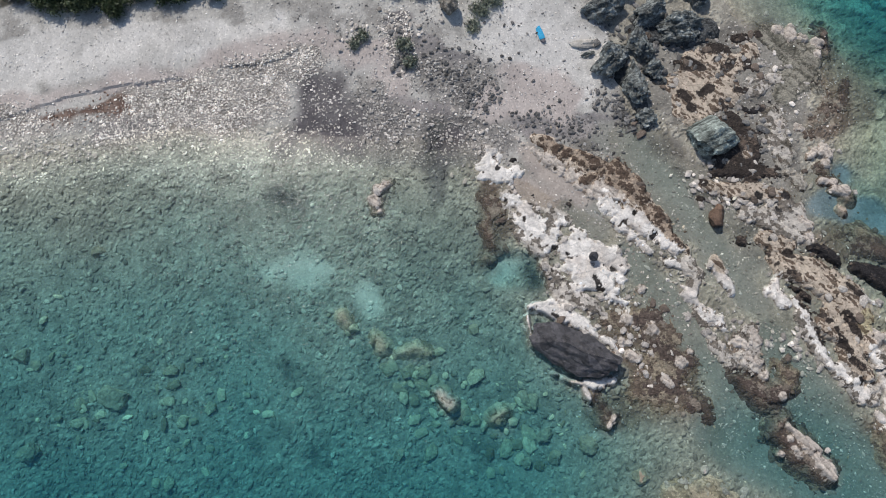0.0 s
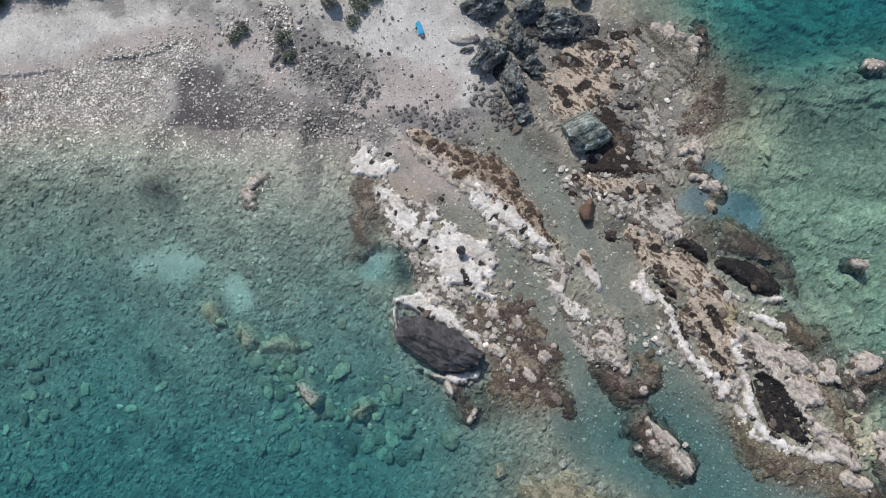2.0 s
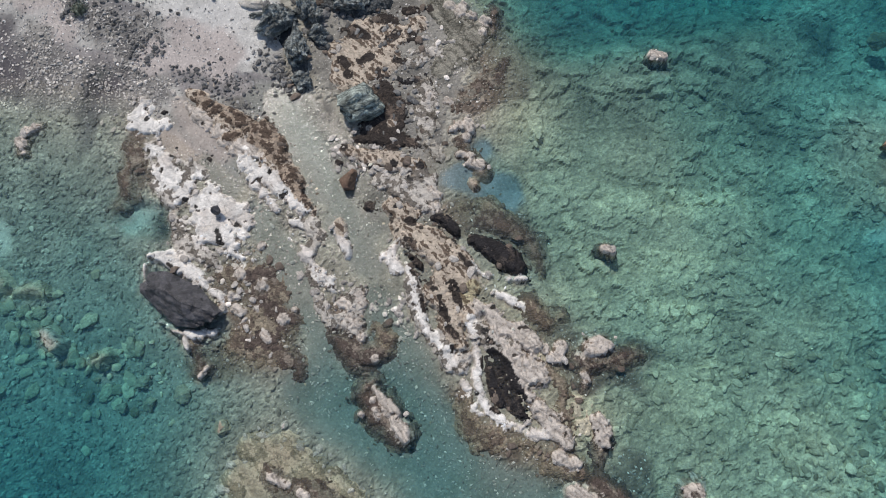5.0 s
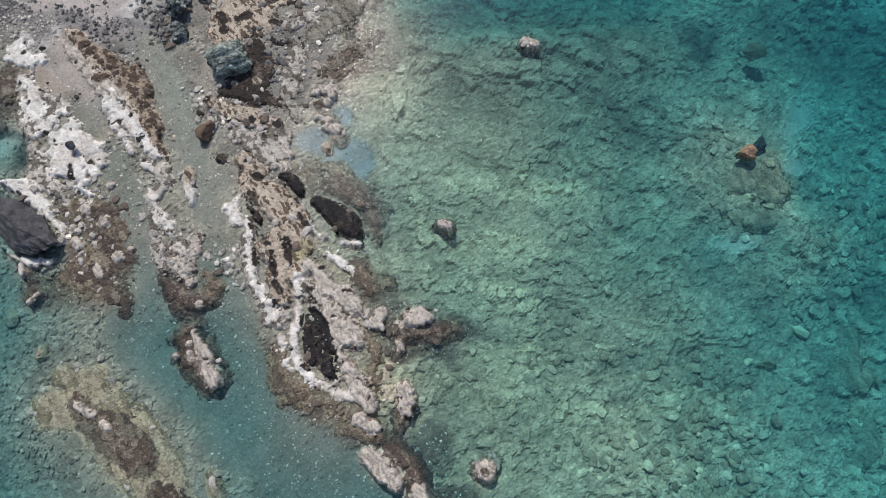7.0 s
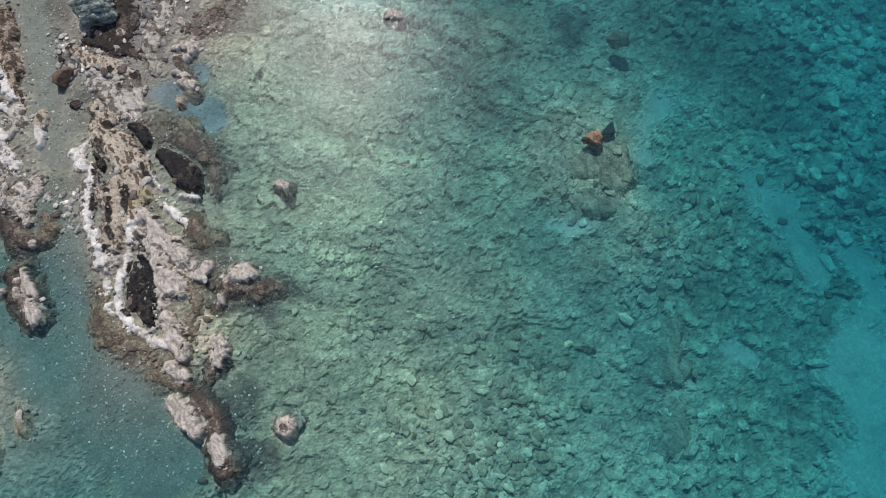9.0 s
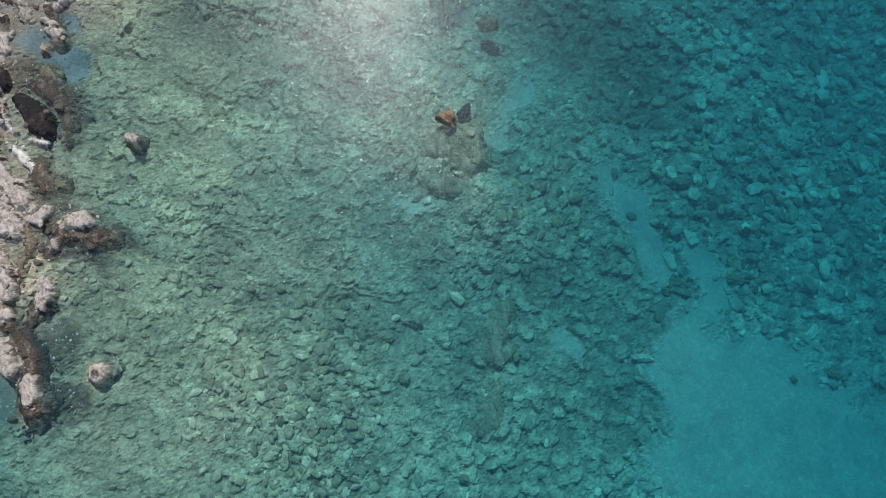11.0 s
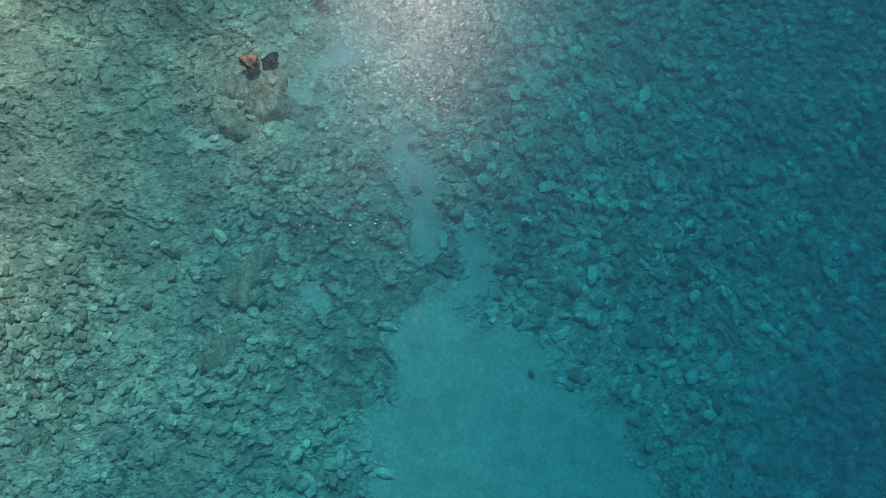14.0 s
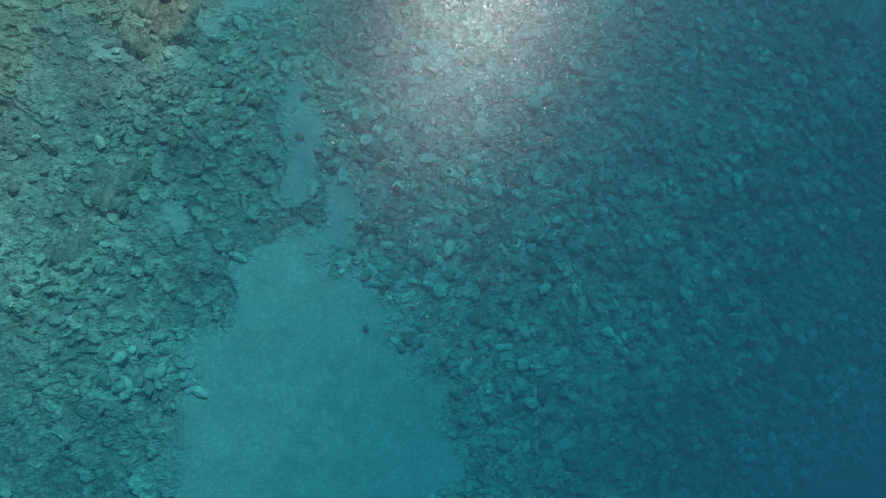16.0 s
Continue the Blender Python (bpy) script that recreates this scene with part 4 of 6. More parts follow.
outcrop('pale and brown rock off the ridge', [
    ('turf', 0.10, (39.3, -12.6, 1.4), (41.0, -13.5, 1.2), (41.4, -16.2, 1.4), (42.6, -18.0, 1.6)),
    ('cream', 0.55, (37.2, -13.0, 0.8), (38.7, -14.1, 1.0), (39.6, -15.0, 0.7)),
    ('cream', 0.5, (41.6, -15.8, 0.6), (42.2, -17.3, 0.6)),
])
outcrop('pale crusted limestone outcrop awash at the waterline', [
    ('brown', 0.0, (-2.1, 23.7, 0.84), (-0.9, 22.2, 1.12), (-2.1, 20.8, 0.89), (-2.0, 18.7, 0.77)),
    ('brown', 0.0, (-2.8, 17.5, 0.49), (-2.4, 17.2, 0.44)),
    ('weed', 0.08, (7.3, 9.7, 1.27), (10.4, 9.1, 1.69), (12.3, 6.8, 1.57), (10.6, 4.9, 1.86), (13.4, 4.5, 1.14), (8.7, 2.7, 1.85), (12.2, 1.5, 1.53), (14.0, 0.2, 0.81)),
    ('turf', 0.14, (10.4, 9.2, 0.84), (12.0, 9.2, 0.74)),
    ('turf', 0.14, (10.2, 7.1, 0.84), (12.1, 5.5, 0.73)),
    ('turf', 0.12, (13.6, 5.0, 0.73), (12.8, 4.3, 0.62)),
    ('turf', 0.12, (9.8, 3.0, 0.82), (11.8, 2.7, 0.72)),
    ('turf', 0.12, (13.1, 1.0, 0.92), (14.0, -0.2, 0.51)),
    ('turf', 0.12, (4.6, 2.8, 0.61), (5.5, 1.1, 0.71), (4.7, 0.7, 0.51)),
    ('greywhite', 0.22, (0.5, 23.2, 0.78), (2.0, 21.2, 1.55), (0.8, 19.6, 0.99), (2.6, 17.9, 1.31), (4.5, 20.5, 1.11), (5.8, 19.7, 0.55)),
    ('greywhite', 0.2, (2.5, 15.7, 0.65), (3.9, 12.9, 1.18), (6.4, 10.9, 0.85)),
    ('white', 0.4, (-0.3, 27.9, 1.25), (-1.1, 26.0, 1.35), (1.0, 25.4, 1.12), (2.6, 25.5, 0.51)),
    ('white', 0.42, (0.7, 22.8, 0.55), (2.1, 21.8, 0.89), (1.5, 20.3, 1.21), (2.8, 19.3, 0.99)),
    ('white', 0.4, (3.5, 17.7, 0.87), (4.7, 19.6, 0.55)),
    ('white', 0.5, (6.3, 18.0, 1.20), (5.3, 16.8, 1.62), (7.5, 16.1, 1.73), (9.1, 15.5, 1.40), (9.7, 14.1, 0.91)),
    ('white', 0.5, (5.2, 15.1, 1.50), (8.0, 13.4, 1.71), (5.6, 13.4, 1.17), (9.4, 13.0, 0.96), (8.0, 11.6, 0.95), (10.1, 10.7, 0.63)),
    ('white', 0.45, (0.2, 12.1, 0.48), (2.0, 11.8, 0.85), (4.3, 10.2, 0.89), (5.8, 8.5, 0.58), (6.9, 7.5, 0.52), (7.4, 5.9, 0.31)),
    ('white', 0.3, (-0.1, 11.3, 0.21), (-0.1, 8.6, 0.21)),
    ('white', 0.3, (1.3, 5.7, 0.21), (2.6, 4.7, 0.36), (4.8, 4.1, 0.62), (6.3, 4.2, 0.57)),
    ('white', 0.25, (3.7, 3.9, 0.36), (4.0, 2.9, 0.41)),
    ('cream', 0.45, (11.0, 8.2, 0.47), (11.0, 8.1, 0.47)),
    ('cream', 0.4, (8.0, 7.5, 0.26), (8.0, 7.4, 0.26)),
    ('cream', 0.4, (8.6, 6.1, 0.41), (9.1, 5.8, 0.31)),
    ('cream', 0.4, (12.8, 4.7, 0.36), (12.9, 4.6, 0.36)),
    ('cream', 0.35, (11.0, 3.5, 0.26), (11.3, 2.9, 0.20)),
    ('cream', 0.35, (13.9, 5.5, 0.21), (13.9, 5.5, 0.21)),
    ('cream', 0.3, (5.7, 1.0, 0.15), (5.1, 0.3, 0.15)),
    ('cream', 0.35, (8.9, 9.4, 0.37), (8.9, 9.3, 0.37)),
    ('cream', 0.3, (11.0, 12.1, 0.37), (11.0, 12.0, 0.37)),
    ('pit', 0.3, (-0.2, 27.5, 0.20), (-0.1, 27.5, 0.20)),
    ('pit', 0.3, (-0.1, 26.3, 0.25), (-0.0, 26.3, 0.25)),
    ('pit', 0.3, (2.4, 22.1, 0.28), (2.4, 22.1, 0.28)),
    ('pit', 0.3, (3.1, 22.2, 0.22), (3.2, 22.1, 0.22)),
    ('pit', 0.3, (6.0, 21.4, 0.28), (6.1, 21.3, 0.28)),
    ('pit', 0.3, (2.8, 22.9, 0.17), (2.8, 22.8, 0.17)),
    ('pit', 0.2, (3.8, 17.3, 0.22), (3.9, 17.3, 0.22)),
    ('pit', 0.3, (8.7, 14.3, 0.24), (8.7, 14.2, 0.24)),
    ('pit', 0.4, (6.9, 13.8, 0.21), (7.2, 12.2, 0.32)),
    ('pit', 0.3, (1.6, 26.9, 0.34), (1.6, 26.9, 0.34)),
    ('pit', 0.3, (2.2, 11.1, 0.13), (2.8, 10.5, 0.13)),
    ('pit', 0.3, (4.8, 16.5, 0.16), (4.9, 16.4, 0.16)),
], holes=0.55)
outcrop('long tan and pale rock ridge with brown turf on its crest', [
    ('tan', 0.55, (4.0, 28.7, 0.57), (5.7, 27.7, 0.91), (7.7, 25.3, 1.35), (10.3, 23.4, 1.67), (12.4, 21.3, 1.66), (13.7, 18.7, 1.42), (14.8, 16.2, 0.97), (16.0, 14.9, 0.54)),
    ('greywhite', 0.35, (14.0, 14.1, 0.54), (15.8, 13.5, 0.97), (16.2, 12.4, 0.85), (15.4, 10.8, 0.85)),
    ('greywhite', 0.25, (19.2, 5.7, 1.14), (20.1, 6.6, 0.63), (19.1, 4.0, 1.24), (19.8, 2.9, 0.72)),
    ('greywhite', 0.2, (15.2, 9.0, 0.26), (15.8, 7.5, 0.37), (16.2, 6.1, 0.52), (16.8, 4.7, 0.62), (17.4, 3.8, 0.52)),
    ('cream', 0.45, (2.9, 28.6, 0.28), (4.2, 27.1, 0.51), (5.5, 25.8, 0.56), (6.9, 24.1, 0.73), (8.3, 22.9, 1.00), (10.2, 21.6, 1.11)),
    ('white', 0.48, (9.5, 20.8, 0.88), (10.8, 19.5, 1.10), (12.3, 18.3, 1.09), (13.5, 16.9, 0.81), (14.3, 15.6, 0.81), (15.5, 14.8, 0.54)),
    ('white', 0.45, (10.2, 19.0, 0.77), (11.9, 16.4, 0.60), (12.6, 15.4, 0.49)),
    ('white', 0.42, (14.1, 14.1, 0.43), (14.8, 13.7, 0.43)),
    ('white', 0.45, (13.7, 12.3, 0.32), (14.8, 11.7, 0.37), (15.4, 10.6, 0.58), (15.9, 9.4, 0.47), (17.0, 7.9, 0.78), (17.5, 6.9, 0.42)),
    ('tuft', 0.7, (5.2, 28.1, 0.51), (6.8, 26.8, 0.79), (8.6, 25.5, 1.01), (10.0, 24.4, 0.84)),
    ('tuft', 0.7, (11.5, 23.6, 1.34), (12.6, 22.2, 1.22), (13.3, 20.7, 0.93)),
    ('tuft', 0.65, (13.8, 19.2, 0.77), (14.5, 17.9, 0.71), (15.0, 16.6, 0.54), (15.6, 15.4, 0.32)),
    ('tuft', 0.6, (7.9, 23.4, 0.45), (9.0, 23.6, 0.56)),
    ('pit', 0.4, (12.1, 19.3, 0.22), (12.1, 19.3, 0.22)),
    ('pit', 0.4, (13.5, 17.0, 0.27), (13.5, 16.9, 0.27)),
    ('pit', 0.3, (13.1, 16.7, 0.22), (13.2, 16.6, 0.22)),
    ('turf', 0.1, (17.2, 2.8, 0.46), (18.4, 1.6, 1.12), (19.8, 0.7, 1.33), (21.9, 0.9, 0.92), (19.1, -0.1, 0.81), (20.2, -1.1, 0.71)),
    ('weed', 0.1, (21.2, 3.1, 0.72), (22.3, 1.9, 1.03)),
    ('cream', 0.35, (18.3, 5.8, 0.36), (18.8, 5.1, 0.36)),
    ('cream', 0.35, (20.0, 6.3, 0.31), (20.3, 5.5, 0.36)),
    ('cream', 0.35, (19.0, 4.1, 0.41), (19.7, 3.5, 0.46)),
    ('cream', 0.3, (19.9, 2.4, 0.36), (19.9, 2.3, 0.36)),
    ('cream', 0.3, (21.0, 0.3, 0.25), (21.0, 0.2, 0.25)),
])
outcrop('small pale islet rock between the ridges', [
    ('white', 0.5, (18.2, 13.1, 0.59), (18.5, 12.0, 0.64), (19.0, 10.8, 0.58), (19.1, 10.1, 0.37)),
    ('tan', 0.55, (18.5, 13.5, 0.37), (18.7, 12.6, 0.43)),
])
outcrop('brown weed-covered reef with a pale rock spine', [
    ('weed', -0.05, (19.8, -2.5, 1.31), (21.0, -4.4, 1.99), (22.6, -6.6, 1.58)),
    ('turf', 0.1, (19.2, -2.8, 1.00), (20.6, -3.6, 1.50), (21.4, -4.8, 1.69), (22.8, -6.4, 1.48), (23.4, -6.9, 0.79)),
    ('turf', 0.1, (19.9, -2.3, 0.90), (20.7, -1.6, 0.71)),
    ('cream', 0.45, (20.7, -2.3, 0.20), (21.4, -3.5, 0.35), (21.8, -4.6, 0.40)),
    ('cream', 0.5, (22.2, -5.2, 0.44), (22.8, -6.2, 0.69), (23.1, -7.0, 0.39)),
    ('cream', 0.4, (21.9, -3.6, 0.17), (22.7, -4.8, 0.17)),
    ('cream', 0.35, (20.5, -3.3, 0.25), (20.5, -3.3, 0.25)),
    ('cream', 0.35, (20.6, -4.2, 0.20), (20.9, -4.9, 0.20)),
    ('cream', 0.3, (19.3, -4.4, 0.20), (19.4, -4.5, 0.20)),
])
outcrop('large pale and tan rock ridge with dark hollows', [
    ('weed', -0.08, (28.6, -4.6, 1.00), (28.8, -6.4, 1.34), (30.1, -7.5, 1.28), (31.5, -7.8, 1.08), (33.3, -8.7, 0.98), (35.1, -9.7, 0.78)),
    ('weed', -0.05, (29.3, -8.4, 0.59), (29.8, -8.5, 0.49)),
    ('weed', -0.15, (30.6, 13.8, 0.97), (32.8, 13.7, 1.19), (34.5, 11.6, 1.40), (36.4, 10.1, 0.96), (36.9, 8.3, 0.74), (37.3, 6.7, 0.47)),
    ('turf', -0.1, (32.0, 12.6, 0.97), (34.5, 11.3, 1.07), (36.5, 10.4, 0.64), (36.7, 9.0, 0.48)),
    ('weed', -0.02, (35.5, 3.8, 1.30), (36.8, 1.9, 1.24), (38.4, 2.3, 0.62)),
    ('weed', 0.05, (36.3, -2.1, 0.91), (37.4, -3.7, 0.90), (37.2, -5.7, 0.89), (37.6, -7.2, 0.69)),
    ('tan', 0.35, (24.0, 14.5, 1.08), (25.5, 13.9, 0.97), (24.4, 13.0, 1.07)),
    ('tan', 0.65, (24.8, 11.7, 1.17), (26.7, 10.9, 1.48), (28.2, 9.5, 1.68), (29.5, 8.2, 1.46), (29.6, 6.6, 1.56), (28.0, 6.8, 1.14), (26.7, 5.5, 1.24), (28.7, 4.6, 1.44), (30.2, 3.8, 1.13), (27.8, 2.7, 1.33), (28.6, 1.0, 1.11), (26.9, 0.3, 0.40)),
    ('greywhite', 0.4, (24.9, 6.9, 0.63), (25.2, 4.7, 0.83), (25.5, 2.6, 0.61), (27.4, 0.3, 0.91), (28.1, -1.1, 0.81), (29.3, -0.5, 0.71)),
    ('greywhite', 0.5, (30.3, 1.9, 1.02), (32.1, 0.6, 1.01), (33.5, -0.1, 1.01), (33.8, -3.2, 0.90)),
    ('olivetan', 0.45, (30.2, 5.6, 1.04), (29.6, 4.9, 0.72)),
    ('white', 0.22, (23.6, 10.7, 0.37), (22.8, 9.5, 0.85), (23.6, 8.4, 0.74)),
    ('white', 0.22, (24.6, 8.7, 0.32), (25.1, 6.1, 0.36), (25.2, 4.4, 0.41), (26.0, 2.6, 0.46), (26.4, 1.4, 0.61), (26.8, 0.9, 0.36)),
    ('white', 0.22, (27.8, 0.2, 0.61), (28.0, -0.8, 0.61)),
    ('white', 0.22, (28.6, -2.7, 0.40), (29.0, -3.4, 0.50)),
    ('white', 0.22, (30.0, 3.0, 0.46), (30.1, 0.9, 0.51), (30.1, -0.6, 0.56), (30.0, -2.2, 0.55), (30.2, -4.2, 0.55), (31.1, -5.7, 0.54), (32.2, -6.7, 0.59), (34.0, -7.4, 0.64), (35.5, -7.8, 0.64)),
    ('white', 0.22, (29.4, -4.9, 0.40), (29.8, -5.4, 0.25)),
    ('cream', 0.6, (30.7, 3.9, 0.51), (31.8, 3.6, 0.62), (32.5, 2.0, 0.87), (34.3, 1.2, 1.02), (35.4, -0.0, 0.91)),
    ('cream', 0.6, (33.3, -0.6, 0.91), (34.5, -1.8, 1.30), (35.5, -3.1, 0.90)),
    ('cream', 0.55, (34.4, -4.5, 0.49), (35.2, -5.9, 0.88), (36.1, -7.0, 0.98), (36.8, -8.1, 0.73), (37.3, -9.0, 0.39)),
    ('white', 0.22, (32.6, 5.2, 0.42), (34.0, 4.2, 0.62), (34.9, 3.6, 0.31)),
    ('cream', 0.35, (36.4, -0.3, 0.30), (36.4, -0.7, 0.25)),
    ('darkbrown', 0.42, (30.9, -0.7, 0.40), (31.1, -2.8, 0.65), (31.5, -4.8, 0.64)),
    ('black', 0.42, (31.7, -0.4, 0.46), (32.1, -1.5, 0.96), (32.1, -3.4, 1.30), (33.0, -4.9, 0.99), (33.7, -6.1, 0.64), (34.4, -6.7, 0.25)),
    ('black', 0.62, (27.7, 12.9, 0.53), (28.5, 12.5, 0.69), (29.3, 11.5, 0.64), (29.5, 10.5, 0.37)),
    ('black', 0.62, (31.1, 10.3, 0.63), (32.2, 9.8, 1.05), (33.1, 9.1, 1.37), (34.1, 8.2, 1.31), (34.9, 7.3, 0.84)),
    ('white', 0.22, (33.9, 6.3, 0.37), (35.5, 6.2, 0.31)),
    ('white', 0.22, (30.8, 8.2, 0.21), (31.4, 7.2, 0.26), (32.1, 6.7, 0.26)),
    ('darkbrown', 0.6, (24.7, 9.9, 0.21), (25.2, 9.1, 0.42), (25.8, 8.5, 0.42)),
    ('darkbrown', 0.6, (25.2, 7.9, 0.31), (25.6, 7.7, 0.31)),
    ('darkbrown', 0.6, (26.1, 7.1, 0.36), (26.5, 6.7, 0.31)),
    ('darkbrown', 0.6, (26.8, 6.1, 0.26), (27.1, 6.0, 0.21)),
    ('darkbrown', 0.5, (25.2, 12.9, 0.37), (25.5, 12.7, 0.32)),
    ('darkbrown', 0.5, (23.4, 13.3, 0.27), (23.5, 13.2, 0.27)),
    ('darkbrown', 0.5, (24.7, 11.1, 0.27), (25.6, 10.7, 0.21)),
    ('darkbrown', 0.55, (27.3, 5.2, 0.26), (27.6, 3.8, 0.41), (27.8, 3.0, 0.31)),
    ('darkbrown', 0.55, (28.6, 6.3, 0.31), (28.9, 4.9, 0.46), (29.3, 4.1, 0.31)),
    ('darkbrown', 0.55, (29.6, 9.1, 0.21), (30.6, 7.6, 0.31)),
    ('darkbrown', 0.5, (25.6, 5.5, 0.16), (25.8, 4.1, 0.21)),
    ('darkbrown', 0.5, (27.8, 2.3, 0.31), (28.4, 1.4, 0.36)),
    ('pit', 0.5, (31.5, 5.7, 0.21), (31.8, 5.3, 0.21)),
    ('pit', 0.4, (32.0, 4.5, 0.23), (32.1, 4.4, 0.23)),
    ('pit', 0.4, (32.2, 3.9, 0.21), (32.2, 3.8, 0.21)),
    ('pit', 0.5, (31.4, 0.8, 0.30), (31.7, 0.6, 0.25)),
    ('pit', 0.5, (31.0, 1.7, 0.25), (31.0, 1.6, 0.25)),
    ('pit', 0.5, (31.3, 1.7, 0.20), (31.3, 1.7, 0.20)),
    ('pit', 0.4, (29.1, 0.0, 0.15), (29.2, -0.0, 0.15)),
    ('pit', 0.4, (28.0, 0.6, 0.20), (28.0, 0.5, 0.20)),
    ('pit', 0.4, (29.2, 5.7, 0.21), (29.2, 5.7, 0.21)),
    ('pit', 0.4, (29.7, -3.7, 0.20), (29.7, -3.7, 0.20)),
    ('pit', 0.3, (24.1, 14.5, 0.27), (24.1, 14.5, 0.27)),
    ('pit', 0.3, (24.9, 15.1, 0.27), (24.9, 15.0, 0.27)),
    ('pit', 0.3, (25.7, 14.6, 0.27), (25.8, 14.5, 0.27)),
], holes=0.50)
outcrop('pale islet rock with a brown tide ring', [
    ('weed', 0.0, (37.9, -0.9, 1.02), (37.5, -1.2, 1.02)),
    ('cream', 0.5, (37.8, -0.4, 0.61), (37.3, -1.3, 0.60)),
])
outcrop('broken pale islet rock on brown reef', [
    ('weed', -0.05, (39.5, -1.5, 1.12), (42.0, -2.2, 1.32), (44.2, -1.7, 1.22), (45.1, -2.0, 0.61)),
    ('turf', 0.08, (39.1, -1.6, 0.61), (40.1, -2.4, 0.71), (41.9, -2.2, 0.91), (43.5, -1.7, 0.91), (44.6, -1.7, 0.46)),
    ('turf', 0.08, (39.4, -4.0, 0.50), (38.5, -5.8, 0.40)),
    ('cream', 0.55, (40.5, -0.6, 0.91), (41.3, -0.7, 1.01), (42.0, -0.7, 0.66)),
    ('cream', 0.4, (39.5, -3.1, 0.25), (39.7, -3.7, 0.25)),
])
outcrop('long pale islet rock beside the ridge', [
    ('turf', 0.06, (39.9, -7.3, 0.89), (40.0, -9.5, 0.98), (39.8, -10.6, 0.58)),
    ('cream', 0.55, (40.0, -7.0, 0.69), (40.2, -8.0, 0.83), (40.4, -9.1, 0.63)),
])
outcrop('flat pale rock at the end of the ridge', [
    ('weed', 0.0, (35.3, -10.4, 0.88), (38.1, -11.3, 0.97)),
    ('cream', 0.4, (36.2, -9.8, 0.44), (37.2, -10.3, 0.58), (37.9, -10.6, 0.24)),
])
outcrop('mass of dark grey-green rock at the edge of the beach', [
    ('darkgrey', 0.9, (13.9, 37.0, 0.94), (14.2, 34.6, 0.93), (15.4, 32.5, 1.15), (15.4, 30.5, 0.80), (15.7, 28.2, 0.57)),
    ('darkgrey', 0.9, (16.7, 38.3, 1.18), (19.0, 37.9, 1.41), (21.9, 37.4, 1.76), (24.3, 37.6, 1.29)),
    ('darkgrey', 0.6, (17.5, 33.3, 0.75), (18.3, 32.5, 0.52)),
])
